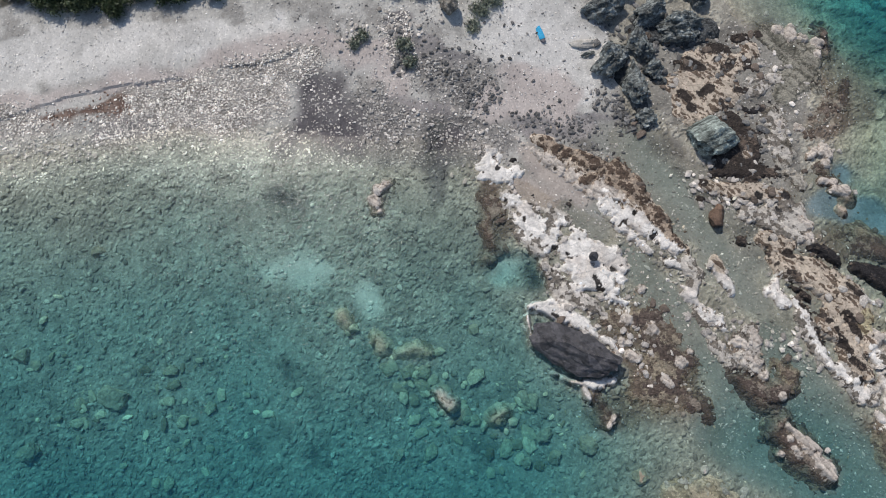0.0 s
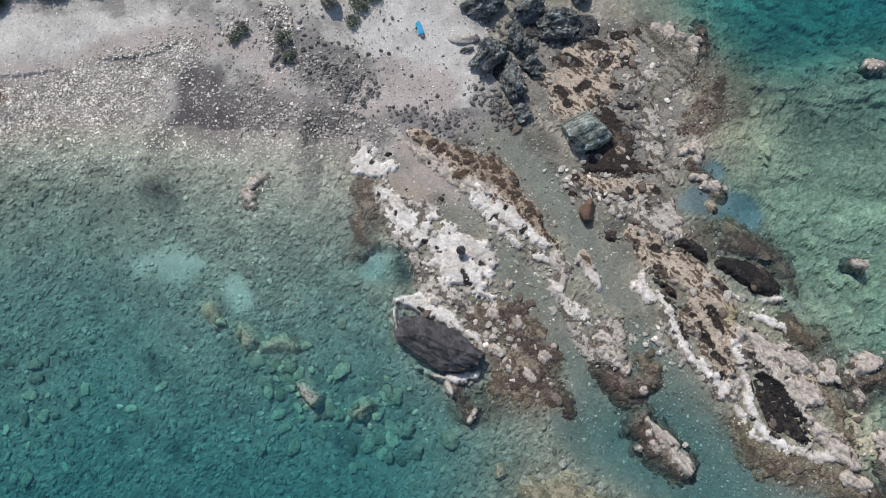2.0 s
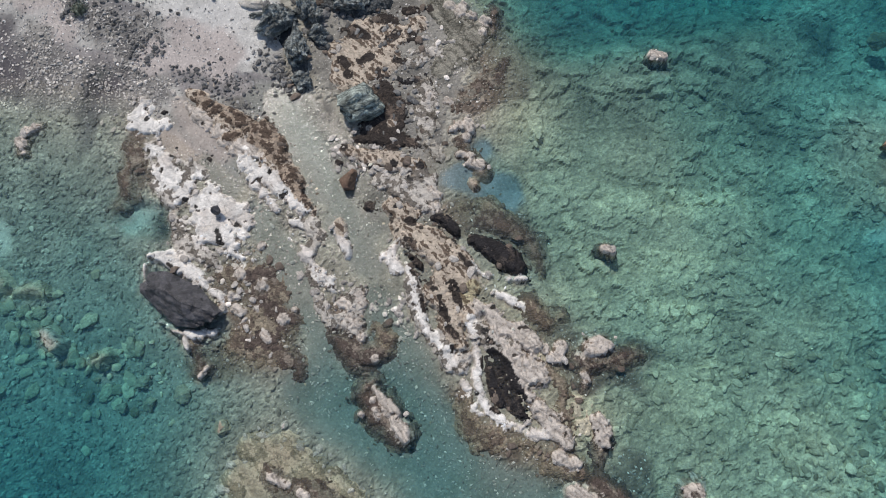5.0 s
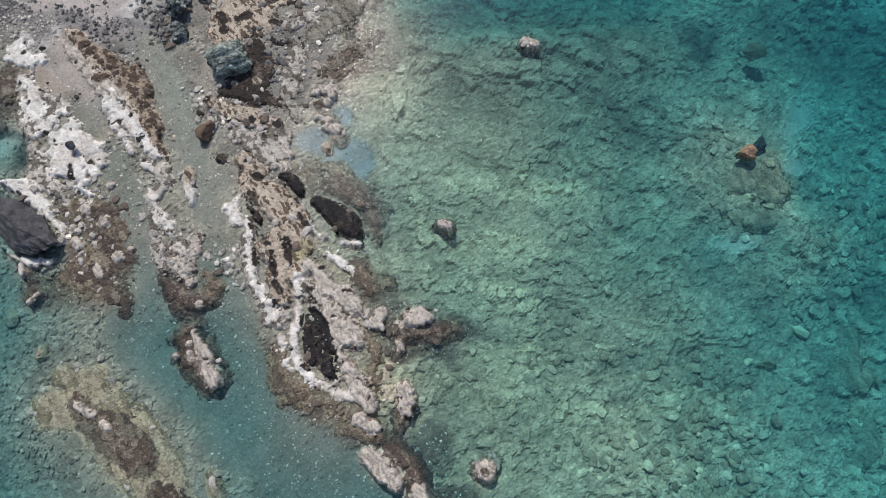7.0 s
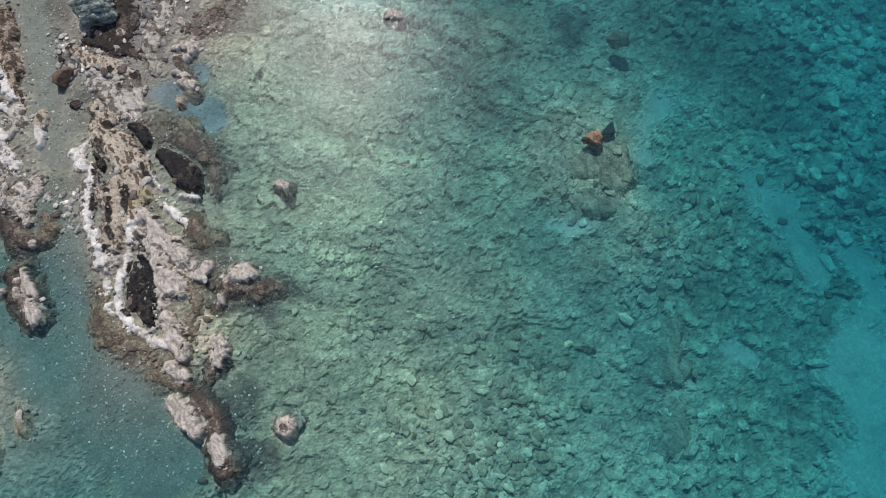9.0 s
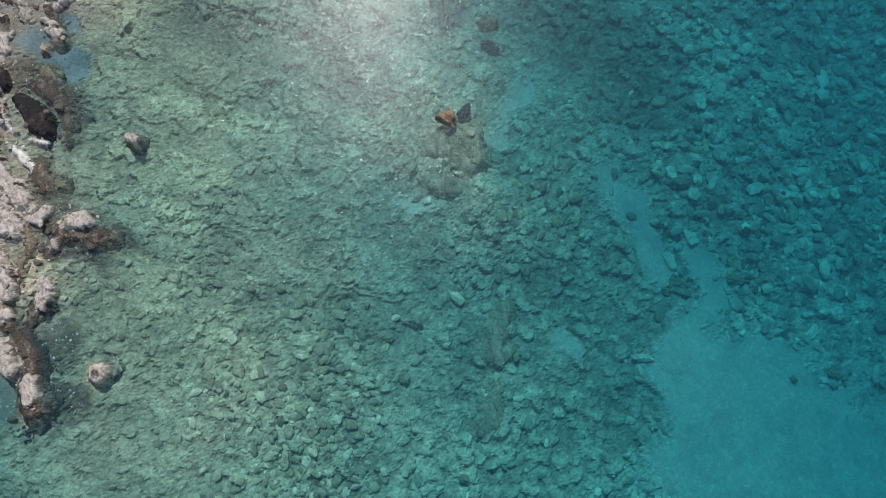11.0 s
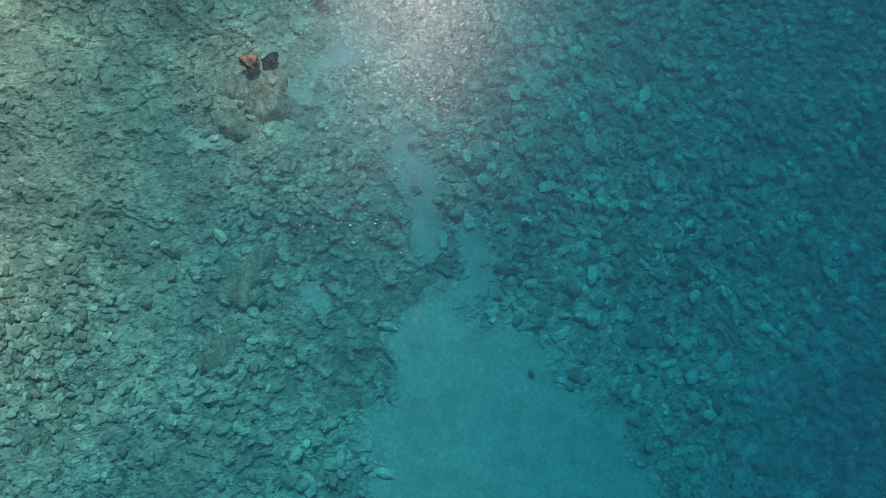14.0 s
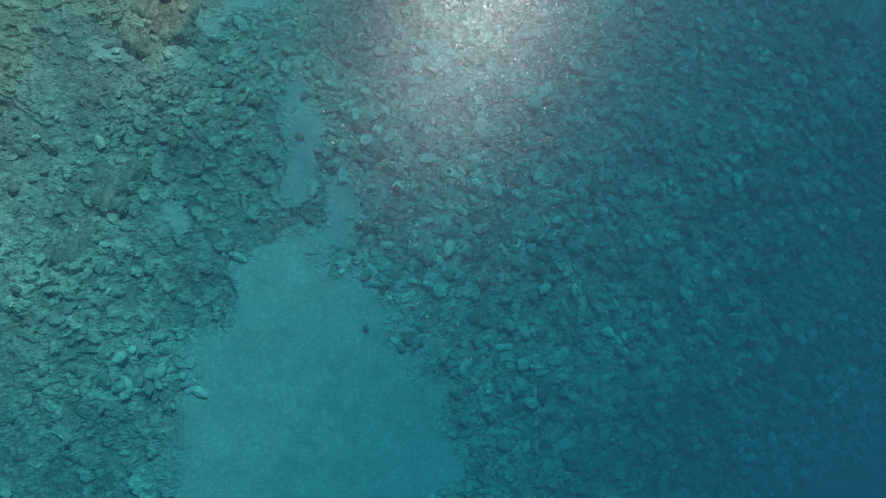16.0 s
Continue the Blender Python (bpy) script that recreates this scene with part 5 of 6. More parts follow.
outcrop('low grey and tan rock shelf with pools', [
    ('brown', -0.1, (36.5, 29.0, 1.04), (35.5, 27.1, 1.15), (33.6, 26.5, 1.03), (30.9, 24.4, 0.91)),
    ('turf', 0.02, (36.3, 35.4, 0.83), (35.7, 32.4, 0.64)),
    ('turf', -0.02, (36.6, 29.0, 0.69), (35.8, 27.2, 0.57)),
    ('grey', 0.25, (30.6, 35.8, 1.65), (32.3, 33.5, 2.05), (32.4, 30.8, 2.09), (30.0, 28.9, 1.61), (34.3, 33.2, 1.17), (33.4, 28.7, 0.80)),
    ('shelf', 0.25, (27.9, 27.0, 1.25), (28.1, 23.2, 1.35), (27.4, 20.8, 0.89), (28.5, 19.4, 0.88)),
    ('tan', 0.45, (19.6, 32.1, 1.27), (22.3, 32.0, 1.85), (19.7, 29.4, 1.26), (22.5, 33.9, 1.87), (25.1, 33.3, 1.63), (24.3, 30.0, 1.38), (20.0, 28.0, 1.02), (27.9, 34.1, 1.17)),
    ('tan', 0.4, (19.3, 21.0, 0.55), (21.6, 19.9, 0.77), (24.3, 19.4, 0.88), (26.5, 18.4, 0.88)),
    ('greywhite', 0.35, (22.8, 17.3, 0.82), (24.9, 16.4, 1.42), (27.3, 16.7, 1.20), (26.9, 14.8, 1.19), (25.2, 15.1, 0.97), (27.9, 13.5, 0.54)),
    ('greywhite', 0.35, (27.4, 31.0, 0.93), (29.1, 30.9, 0.81), (27.2, 29.7, 0.81)),
    ('greywhite', 0.3, (27.7, 26.5, 0.68), (28.2, 25.6, 0.68), (27.3, 23.6, 0.67), (28.0, 22.9, 0.56)),
    # brown-black rock round the boulder, the shade of its cavity painted in too
    ('darkbrown', 0.45, (22.2, 25.9, 1.13), (23.9, 27.5, 1.02), (24.6, 25.5, 1.58), (24.7, 23.5, 1.46), (22.6, 22.7, 1.67), (24.7, 21.4, 1.05), (26.3, 20.8, 0.78), (20.9, 21.9, 0.67)),
    ('tan', 0.42, (22.1, 22.9, 0.22), (22.1, 22.9, 0.22)),
    ('tan', 0.42, (24.3, 23.2, 0.34), (24.3, 23.1, 0.34)),
    ('darkbrown', 0.5, (20.3, 34.4, 0.58), (21.6, 33.8, 0.76), (22.7, 33.1, 0.46)),
    ('darkbrown', 0.5, (24.2, 35.4, 0.70), (25.8, 35.0, 0.59)),
    ('darkbrown', 0.5, (27.0, 35.7, 0.71), (28.1, 35.8, 0.47)),
    ('darkbrown', 0.5, (28.8, 35.9, 0.47), (29.4, 36.0, 0.35)),
    ('darkbrown', 0.5, (24.3, 33.9, 0.29), (24.4, 33.9, 0.29)),
    ('darkbrown', 0.5, (25.0, 32.8, 0.52), (25.9, 33.3, 0.47)),
    ('darkbrown', 0.5, (27.4, 32.6, 0.70), (27.8, 31.9, 0.52)),
    ('darkbrown', 0.5, (19.9, 30.8, 0.46), (20.4, 30.1, 0.34)),
    ('darkbrown', 0.5, (20.4, 29.2, 0.40), (20.5, 29.1, 0.40)),
    ('darkbrown', 0.5, (21.8, 30.5, 0.52), (22.7, 30.8, 0.46)),
    ('darkbrown', 0.5, (23.5, 29.3, 0.34), (23.5, 29.2, 0.34)),
    ('darkbrown', 0.5, (25.4, 30.2, 0.29), (26.1, 30.1, 0.29)),
    ('darkbrown', 0.5, (23.2, 35.2, 0.29), (23.3, 35.1, 0.29)),
    ('black', 0.4, (25.6, 28.0, 0.51), (26.5, 27.6, 0.74), (28.1, 28.3, 0.40)),
    ('black', 0.4, (25.8, 29.0, 0.34), (25.8, 29.0, 0.34)),
    ('black', 0.4, (26.2, 25.3, 0.51), (26.9, 25.3, 0.39)),
    ('darkbrown', 0.4, (19.3, 21.2, 0.44), (19.3, 21.2, 0.44)),
    ('darkbrown', 0.4, (18.8, 19.7, 0.33), (18.9, 19.6, 0.33)),
    ('darkbrown', 0.35, (21.4, 14.8, 0.43), (21.4, 14.7, 0.43)),
    ('pit', 0.4, (20.7, 19.3, 0.28), (20.8, 19.2, 0.27)),
    ('pit', 0.4, (21.7, 18.8, 0.27), (21.8, 18.7, 0.27)),
    ('pit', 0.4, (24.2, 18.9, 0.27), (24.3, 18.8, 0.27)),
    ('pit', 0.4, (25.3, 18.8, 0.27), (25.4, 18.7, 0.27)),
    ('pit', 0.4, (26.7, 18.6, 0.38), (26.7, 18.5, 0.38)),
    ('pit', 0.3, (23.0, 16.2, 0.22), (23.0, 16.1, 0.22)),
    ('pit', 0.3, (25.6, 17.2, 0.27), (25.7, 17.1, 0.27)),
    ('pit', 0.3, (24.2, 15.1, 0.32), (24.2, 15.0, 0.32)),
    ('cream', 0.4, (31.5, 36.2, 0.47), (31.6, 36.2, 0.47)),
    ('cream', 0.45, (33.0, 36.1, 0.47), (32.7, 35.1, 0.47)),
    ('cream', 0.4, (33.7, 34.8, 0.47), (33.8, 34.7, 0.47)),
    ('cream', 0.4, (35.0, 34.2, 0.41), (35.3, 33.9, 0.35)),
    ('cream', 0.35, (34.6, 32.7, 0.29), (34.6, 32.6, 0.29)),
    ('cream', 0.4, (30.1, 25.1, 0.45), (30.2, 25.0, 0.45)),
    ('cream', 0.35, (28.3, 25.9, 0.40), (28.3, 25.8, 0.40)),
    ('cream', 0.35, (27.5, 15.9, 0.27), (27.5, 15.8, 0.27)),
    ('cream', 0.35, (28.2, 15.2, 0.43), (28.2, 15.2, 0.43)),
    ('cream', 0.35, (27.9, 14.2, 0.49), (27.9, 14.2, 0.48)),
], holes=0.46)
outcrop('pinkish rock beside the pool', [
    ('brown', 0.0, (30.8, 20.7, 0.78), (32.7, 17.4, 0.99)),
    ('cream', 0.6, (30.3, 22.0, 0.39), (31.9, 22.5, 0.50), (32.0, 21.8, 0.55)),
    ('cream', 0.45, (31.6, 21.0, 0.33), (31.7, 20.9, 0.33)),
    ('cream', 0.4, (30.7, 19.3, 0.33), (31.8, 19.0, 0.33)),
    ('cream', 0.4, (31.6, 18.2, 0.38), (32.7, 18.0, 0.49)),
    ('tan', 0.25, (31.8, 16.3, 0.44), (31.9, 15.8, 0.33)),
])
outcrop('pair of pinkish rocks awash in the bay', [
    ('grey', -0.05, (-10.9, 26.7, 0.51), (-12.3, 25.8, 0.68), (-12.7, 24.2, 0.51)),
    ('cream', 0.35, (-11.3, 26.6, 0.39), (-12.0, 26.3, 0.51)),
    ('cream', 0.35, (-12.7, 25.4, 0.45), (-12.4, 24.6, 0.28)),
    ('cream', 0.25, (-12.2, 24.1, 0.17), (-12.2, 24.0, 0.17)),
])
outcrop('rounded sunken rock in the bay', [
    ('olive', -0.35, (-17.4, 14.4, 0.81), (-16.9, 13.4, 0.59)),
])
outcrop('knobbly sunken rock in the bay', [
    ('olive', -0.4, (-14.7, 12.2, 0.48), (-14.0, 10.9, 0.79)),
    ('olive', -0.45, (-12.7, 10.0, 0.42), (-10.9, 10.2, 0.69), (-9.6, 9.6, 0.42)),
])
outcrop('pale sunken boulder in the bay', [
    ('cream', -0.2, (-9.5, 5.9, 0.41), (-8.6, 4.6, 0.67)),
])
outcrop('broad sunken boulder in the bay', [
    ('olive', -0.35, (-4.7, 2.8, 0.76), (-3.7, 3.2, 0.61)),
])
outcrop('ring-shaped pale rock with a brown hollow', [
    ('cream', 0.5, (47.2, -14.0, 1.05), (47.3, -14.0, 1.05)),
    ('turf', 0.5, (47.1, -14.0, 0.28), (47.25, -14.1, 0.28)),
])
outcrop('small pale rock awash on the reef', [
    ('turf', 0.12, (43.1, 8.4, 0.5), (43.9, 8.2, 0.5)),
    ('cream', 0.6, (43.2, 8.3, 0.4), (43.9, 8.0, 0.4)),
])
outcrop('small pinkish rock awash on the reef', [
    ('turf', 0.1, (51.7, 28.0, 0.5), (52.8, 27.4, 0.5)),
    ('cream', 0.4, (51.6, 28.2, 0.5), (52.7, 27.8, 0.5)),
])
outcrop('low brown and olive reef mound just under the water', [
    ('olive', -0.1, (8.9, -9.1, 2.5), (12.4, -8.8, 3.1), (15.5, -11.6, 3.5), (18.6, -15.0, 3.0), (20.2, -18.6, 2.9)),
    ('turf', 0.10, (10.8, -8.6, 0.6), (13.2, -10.2, 1.1), (15.6, -12.3, 1.3), (18.2, -12.7, 0.6)),
    ('brown', 0.06, (11.4, -9.1, 1.1), (14.4, -11.2, 1.8), (17.3, -13.2, 1.7)),
    ('cream', 0.35, (11.2, -8.9, 0.3), (12.5, -9.7, 0.4)),
    ('cream', 0.35, (13.7, -10.5, 0.3), (14.2, -10.7, 0.3)),
    ('turf', 0.08, (19.0, -15.9, 0.8), (21.1, -17.2, 0.9)),
])
outcrop('low olive reef patch under the water', [
    ('olive', -0.15, (23.6, -14.5, 0.6), (24.2, -16.3, 0.7)),
])
outcrop('sunken rock slab under the orange rock', [
    ('slab', -0.9, (72.7, 13.4, 1.7), (75.3, 14.7, 2.1), (75.8, 12.9, 2.0)),
    ('slab', -1.3, (72.9, 10.0, 1.2), (75.0, 9.9, 1.4)),
])
outcrop('sunken ledge of weed-grown rock', [
    ('slab', -1.9, (81.6, -1.9, 0.9), (81.6, -4.1, 1.0), (81.2, -6.1, 0.9)),
    ('slab', -1.9, (82.1, -6.4, 0.8), (83.1, -5.5, 0.5)),
])
outcrop('sunken block of weed-grown rock', [
    ('slab', -2.0, (82.0, -9.0, 0.8), (82.4, -11.9, 1.1), (81.3, -12.7, 0.8)),
])
outcrop('pale mound of sunken rock', [
    ('olive', -0.1, (9.6, -6.4, 1.7), (12.4, -6.9, 1.9)),
])


# ---- the sea ----
wx = np.concatenate([gx[0:9], np.arange(-56, 165, 0.5), gx[-9:]])
wy = np.concatenate([gy[0:9], np.arange(-35, 61, 0.5), gy[-9:]])
WX, WY = np.meshgrid(wx, wy)
wdepth = np.clip(-np.maximum(bed(WX, WY), at_grid(SURFACE, WX, WY) - 0.05), 0.0, 30)
water = new("water", mesh_from("water", np.stack([WX, WY, 0 * WX], -1).reshape(-1, 3), grid_faces(len(wx), len(wy)), depth=wdepth.ravel()))
water.data.materials.append(MAT_WATER)
tagged(water, "clear turquoise sea water deepening to blue", "sea water", kind="structure")


def boulder(x, y, a, b, h, turn, mat, label, seed, level=4, sink=0.3, z=None, rough=0.45, category="boulder", group="", name="boulder"):
    v, f = BALLS[level]
    v = lump(v, seed, rough, 9 if level < 4 else 22) * (a, b, h)
    me = mesh_from(name, v, f, smooth=False)
    me.materials.append(mat)
    ob = new(name, me)
    base = float(at_grid(GROUND_Z, x, y)) if z is None else z
    ob.matrix_world = pose(x, y, base + h * (1 - 2 * sink) * 0.9, 0, 0, turn)
    return tagged(ob, label, category, group)


boulder(3.6, 7.4, 4.6, 2.5, 2.0, -33, MAT_BLACK, "large wet black boulder ringed with pale salt crust", 11, 5, 0.35, 0.0, rough=0.40)
boulder(21.2, 25.6, 2.7, 2.2, 2.0, 15, MAT_GREEN, "large green-grey boulder over a dark hollow", 16, 5, 0.3, 0.3)
boulder(19.7, 17.4, 1.0, 1.4, 0.8, -20, MAT_BROWN, "smooth brown oval boulder in the gravel", 17, 4, 0.3, rough=0.2)
boulder(7.1, 15.6, 0.5, 0.5, 0.5, 0, MAT_BLACK, "small round black stone on white rock", 18, 3, 0.3, 0.9, rough=0.2)
for i, (x, y, a, b, h, turn) in enumerate(((13.6, 35.6, 2.2, 1.7, 1.7, 40), (15.3, 32.2, 1.5, 2.6, 1.8, 5), (15.8, 28.9, 1.1, 1.2, 0.9, 10),
                                           (16.9, 36.4, 1.8, 1.5, 1.6, 70), (21.3, 37.8, 2.6, 1.7, 1.6, -10), (13.6, 41.2, 2.3, 1.7, 1.8, 0), (17.6, 33.6, 1.1, 1.0, 1.0, 30),
                                           (18.6, 40.2, 2.2, 1.7, 1.5, 15), (24.5, 41.5, 2.0, 1.6, 1.3, -20), (15.6, 43.6, 1.8, 1.5, 1.5, 50))):
    boulder(x, y, a, b, h, turn, MAT_DARK, "jagged dark green-grey boulder at the edge of the beach", 30 + i, 5, 0.32, rough=0.85, group="dark boulders beside the beach")
boulder(73.2, 15.9, 1.3, 0.9, 0.75, 10, MAT_ORANGE, "orange-brown rock breaking the surface on a sunken slab", 51, 4, 0.3, -0.45)
boulder(74.9, 17.1, 0.9, 1.3, 0.5, -35, MAT_BLACK, "dark rock beside the orange-brown rock", 52, 4, 0.4, -0.6)
boulder(75.7, 27.6, 1.2, 1.0, 0.7, 10, MAT_ORANGE, "reddish rock just under the water", 53, 4, 0.3, -0.9)
boulder(11.1, 37.7, 1.6, 0.55, 0.35, -8, MAT_PALE, "pale flat rock lying on the sand", 54, 4, 0.3, rough=0.3)
boulder(11.4, 36.6, 0.8, 0.35, 0.3, 10, MAT_DARK, "flat grey stone on the sand", 55, 3, 0.3)
boulder(-1.8, 44.2, 1.0, 1.4, 1.2, 10, MAT_GREY, "upright brown-grey boulder at the back of the beach", 56, 5, 0.25)

for i, (x, y, a, b, turn) in enumerate((
    (-9.0, 5.7, 0.94, 1.68, 25),
    (-4.6, 2.7, 1.03, 0.88, 0),
    (-1.7, 3.7, 0.67, 0.93, 10),
    (-0.7, 0.4, 0.97, 0.82, 30),
    (3.0, -1.1, 1.01, 0.91, 0),
    (0.0, -1.6, 0.71, 0.66, 0),
    (-11.1, 7.9, 0.48, 0.42, 0),
    (-12.3, 8.4, 0.53, 0.42, 0),
    (-40.1, 10.6, 1.52, 1.36, 0),
    (-48.9, 16.1, 0.84, 0.89, 0),
    (-48.4, 7.1, 1.45, 0.97, 10),
    (-40.6, 25.2, 0.81, 0.64, 0),
    (-14.0, 1.0, 0.72, 0.67, 0),
    (-2.6, -1.6, 0.66, 0.61, 0),
    (6.9, -4.2, 0.80, 0.70, 20),
    (73.4, -4.5, 1.03, 0.46, 0),
    (67.0, -3.9, 0.52, 0.47, 0),
)):
    boulder(x, y, a, b, 0.5 * min(a, b) + 0.15, turn, MAT_SUNK, 'algae-covered boulder on the shallow seabed', 600 + i, 4, 0.3, rough=0.5, group='sunken boulders')
for i, (x, y, a, b, turn) in enumerate((
    (71.8, -6.2, 0.61, 0.46, 0),
    (74.8, -6.8, 0.51, 0.46, 0),
    (73.9, -9.6, 0.60, 0.70, 0),
    (58.2, -3.9, 0.52, 0.47, 0),
    (73.8, -4.4, 0.86, 0.54, 0),
    (98.1, 14.7, 1.28, 0.82, 20),
    (98.8, 4.2, 1.00, 0.67, 0),
    (104.2, 5.6, 1.23, 0.79, 25),
    (97.3, 3.2, 0.78, 0.56, 0),
    (80.7, -17.2, 0.61, 0.41, 0),
    (59.1, -22.5, 0.70, 0.65, 0),
    (98.3, 15.3, 1.44, 0.84, 15),
    (98.8, 3.3, 1.25, 0.68, 0),
    (104.6, 5.9, 1.49, 0.75, 20),
    (105.9, 8.2, 0.81, 0.58, 0),
    (128.6, 0.9, 1.46, 0.79, -40),
    (114.9, -1.7, 1.41, 0.81, 0),
    (110.2, -3.2, 0.43, 0.38, 0),
)):
    boulder(x, y, a, b, 0.5 * min(a, b) + 0.2, turn, MAT_SUNK, 'algae-covered boulder on the deeper seabed', 640 + i, 4, 0.3, rough=0.5, group='sunken boulders')


# ---- loose stones too many to count ----
def scatter(name, count, box, size, kinds, label, seed, flat=0.42, power=2.0, keep=None, tone=None, sink=0.25):
    """Stones of random size, all as one mesh, on the kinds of ground named."""
    rng = np.random.default_rng(seed)
    x, y = rng.uniform(box[0], box[1], count), rng.uniform(box[2], box[3], count)
    nx, ny = x + rng.normal(0, 0.7, count), y + rng.normal(0, 0.7, count)
    ok = np.isin(at_grid(kind_of, nx, ny), [KIND_NAMES.index(k) for k in kinds])
    if keep is not None:
        ok &= keep(x, y)
    x, y = x[ok], y[ok]
    r = size[0] + (size[1] - size[0]) * rng.uniform(0, 1, len(x)) ** power
    z = at_grid(GROUND_Z, x, y) + r * flat * (1 - 2 * sink)
    colour = at_grid(GROUND_TONE, x, y) if tone is None else np.array(tone) * rng.uniform(0.6, 1.25, (len(x), 1))
    ob = new(name, stones_mesh(name, np.c_[x, y, z], r, colour, rng, flat))
    return tagged(ob, label, "stones", kind="stuff")


scatter("beach_cobbles", 36000, (-54, -6, 33, 46), (0.05, 0.16), ("cobble", "darkstone"), "pale rounded cobbles on the beach", 1, tone=(0.76, 0.70, 0.63))
scatter("rust_brown_cobbles", 3000, (-54, -30, 33, 46), (0.05, 0.17), ("rustcobble",), "rust-brown and pale cobbles on the beach", 15, tone=(0.34, 0.235, 0.18))
scatter("shallow_pebbles", 16000, (-54, 2, 26, 40), (0.05, 0.18), ("shallows",), "pale pebbles along the waterline", 6, tone=(0.74, 0.69, 0.61))
scatter("wet_shore_pebbles", 4500, (-22, 4, 28, 42), (0.04, 0.15), ("wet",), "pale pebbles strewn on dark wet shore", 7, tone=(0.62, 0.57, 0.52))
scatter("beach_pebbles", 6000, (-54, 14, 32, 54), (0.03, 0.12), ("sand", "pinksand", "shingle", "wetsand"), "small pale pebbles strewn on the beach", 9, tone=(0.74, 0.70, 0.65))
scatter("dark_beach_pebbles", 2200, (-20, 16, 28, 48), (0.03, 0.14), ("pinksand", "shingle", "wetsand"), "small dark pebbles strewn on the beach", 10, power=3.0, tone=(0.20, 0.19, 0.18))
scatter("mixed_gravel", 12000, (-16, 10, 24, 42), (0.04, 0.17), ("mixed",), "mixed grey and pale gravel at the waterline", 12, tone=(0.50, 0.465, 0.425))
scatter("channel_gravel", 12000, (0, 46, -20, 42), (0.04, 0.17), ("mudgrey", "channel", "greygravel", "brownreef", "wetsand"), "fine gravel between the outcrops", 8, tone=(0.40, 0.37, 0.33))
scatter("white_gravel", 9000, (0, 46, -20, 42), (0.04, 0.14), ("mudgrey", "channel", "greygravel", "brownreef", "pinkgravel"), "small white pebbles between the outcrops", 14, power=3.0, tone=(0.64, 0.60, 0.55))
scatter("bay_stones", 20000, (-54, 16, -16, 38), (0.08, 0.32), ("bay",), "stones on the floor of the bay", 2, power=3.0)
scatter("reef_stones", 12000, (38, 112, -34, 42), (0.10, 0.55), ("reef", "midreef", "paleslab"), "broken stones on the sunken reef", 3, flat=0.32, power=3.5, keep=lambda x, y: fbm(x, y, 7.0, 3, 52) + 0.6 * step(-4, -14, y) * step(48, 56, x) > 0.12)
scatter("deep_stones", 8000, (84, 162, -20, 60), (0.25, 0.9), ("rubble",), "dark stones on the deeper seabed", 4, power=3)

# ---- blue beach mat ----
def beach_mat():
    m, n_, l_, p_ = material("blue_fabric")
    n_.new("ShaderNodeTexCoord").name = "place"
    t = tex(n_, l_, "ShaderNodeTexNoise", 6.0, Detail=4.0)
    l_.new(mixed(n_, l_, "MULTIPLY", 1.0, (0.02, 0.36, 0.62), ramp(n_, l_, t.outputs[0], 0.3, 0.7, 0.8, 1.2)), p_.inputs["Base Color"])
    p_.inputs["Roughness"].default_value = 0.7
    u, v = np.meshgrid(np.linspace(-1, 1, 40), np.linspace(-1, 1, 14))
    x, y = 1.0 * u, 0.30 * v + 0.05 * np.sin(2 * u)
    z = 0.05 + 0.02 * fbm(x, y, 0.4, 3, 5) - 0.05 * (np.abs(v) ** 8 + np.abs(u) ** 12)
    me = mesh_from("beach_mat", np.stack([x, y, z], -1).reshape(-1, 3), grid_faces(40, 14))
    me.materials.append(m)
    ob = new("beach_mat", me)
    ob.matrix_world = pose(6.9, 39.9, float(at_grid(GROUND_Z, 6.9, 39.9)) + 0.03, 4, 0, -84)
    tagged(ob, "bright blue beach mat lying on pale sand", "beach mat")


beach_mat()


# ---- loose dark stones on the beach ----
def shore_stones(spots, count, size, seed, label, kind, group):
    """Stones strewn round a string of circles: the larger ones as things, the many small ones as one."""
    rng = np.random.default_rng(seed)
    k = rng.integers(0, len(spots) - 1, count)
    a, b, u = np.array(spots)[k], np.array(spots)[k + 1], rng.uniform(size=(count, 1))
    c = a + (b - a) * u
    x, y = (c[:, :2] + rng.normal(0, 0.5, (count, 2)) * c[:, 2:]).T
    s = np.sort(size[0] + (size[1] - size[0]) * rng.uniform(size=count) ** 2.5)[::-1]
    z = at_grid(GROUND_Z, x, y)
    single = max(5, count // 15)
    for i in range(single):
        ob = new("stone", BLOCKS[kind][rng.integers(0, 7)])
        ob.matrix_world = Matrix.LocRotScale((x[i], y[i], z[i] + 0.2 * s[i]), Euler((0, 0, rng.uniform(0, 6.28))), (s[i] * 1.15, s[i] * 0.85, s[i] * (0.35 if kind == 2 else 0.55)))
        tagged(ob, label, "stone", group)
    tone = np.array(((0.50, 0.455, 0.41), (0.17, 0.135, 0.11), (0.46, 0.405, 0.295), (0.175, 0.168, 0.16)))[kind]
    r = s[single:]
    spot = np.c_[x[single:], y[single:], z[single:] + 0.2 * r]
    small = new("small_stones", stones_mesh("small_stones", spot, r, tone * rng.uniform(0.5, 1.6, (len(r), 1)), rng, 0.5))
    tagged(small, label.replace(" stone ", " small stones "), "stones", kind="stuff")


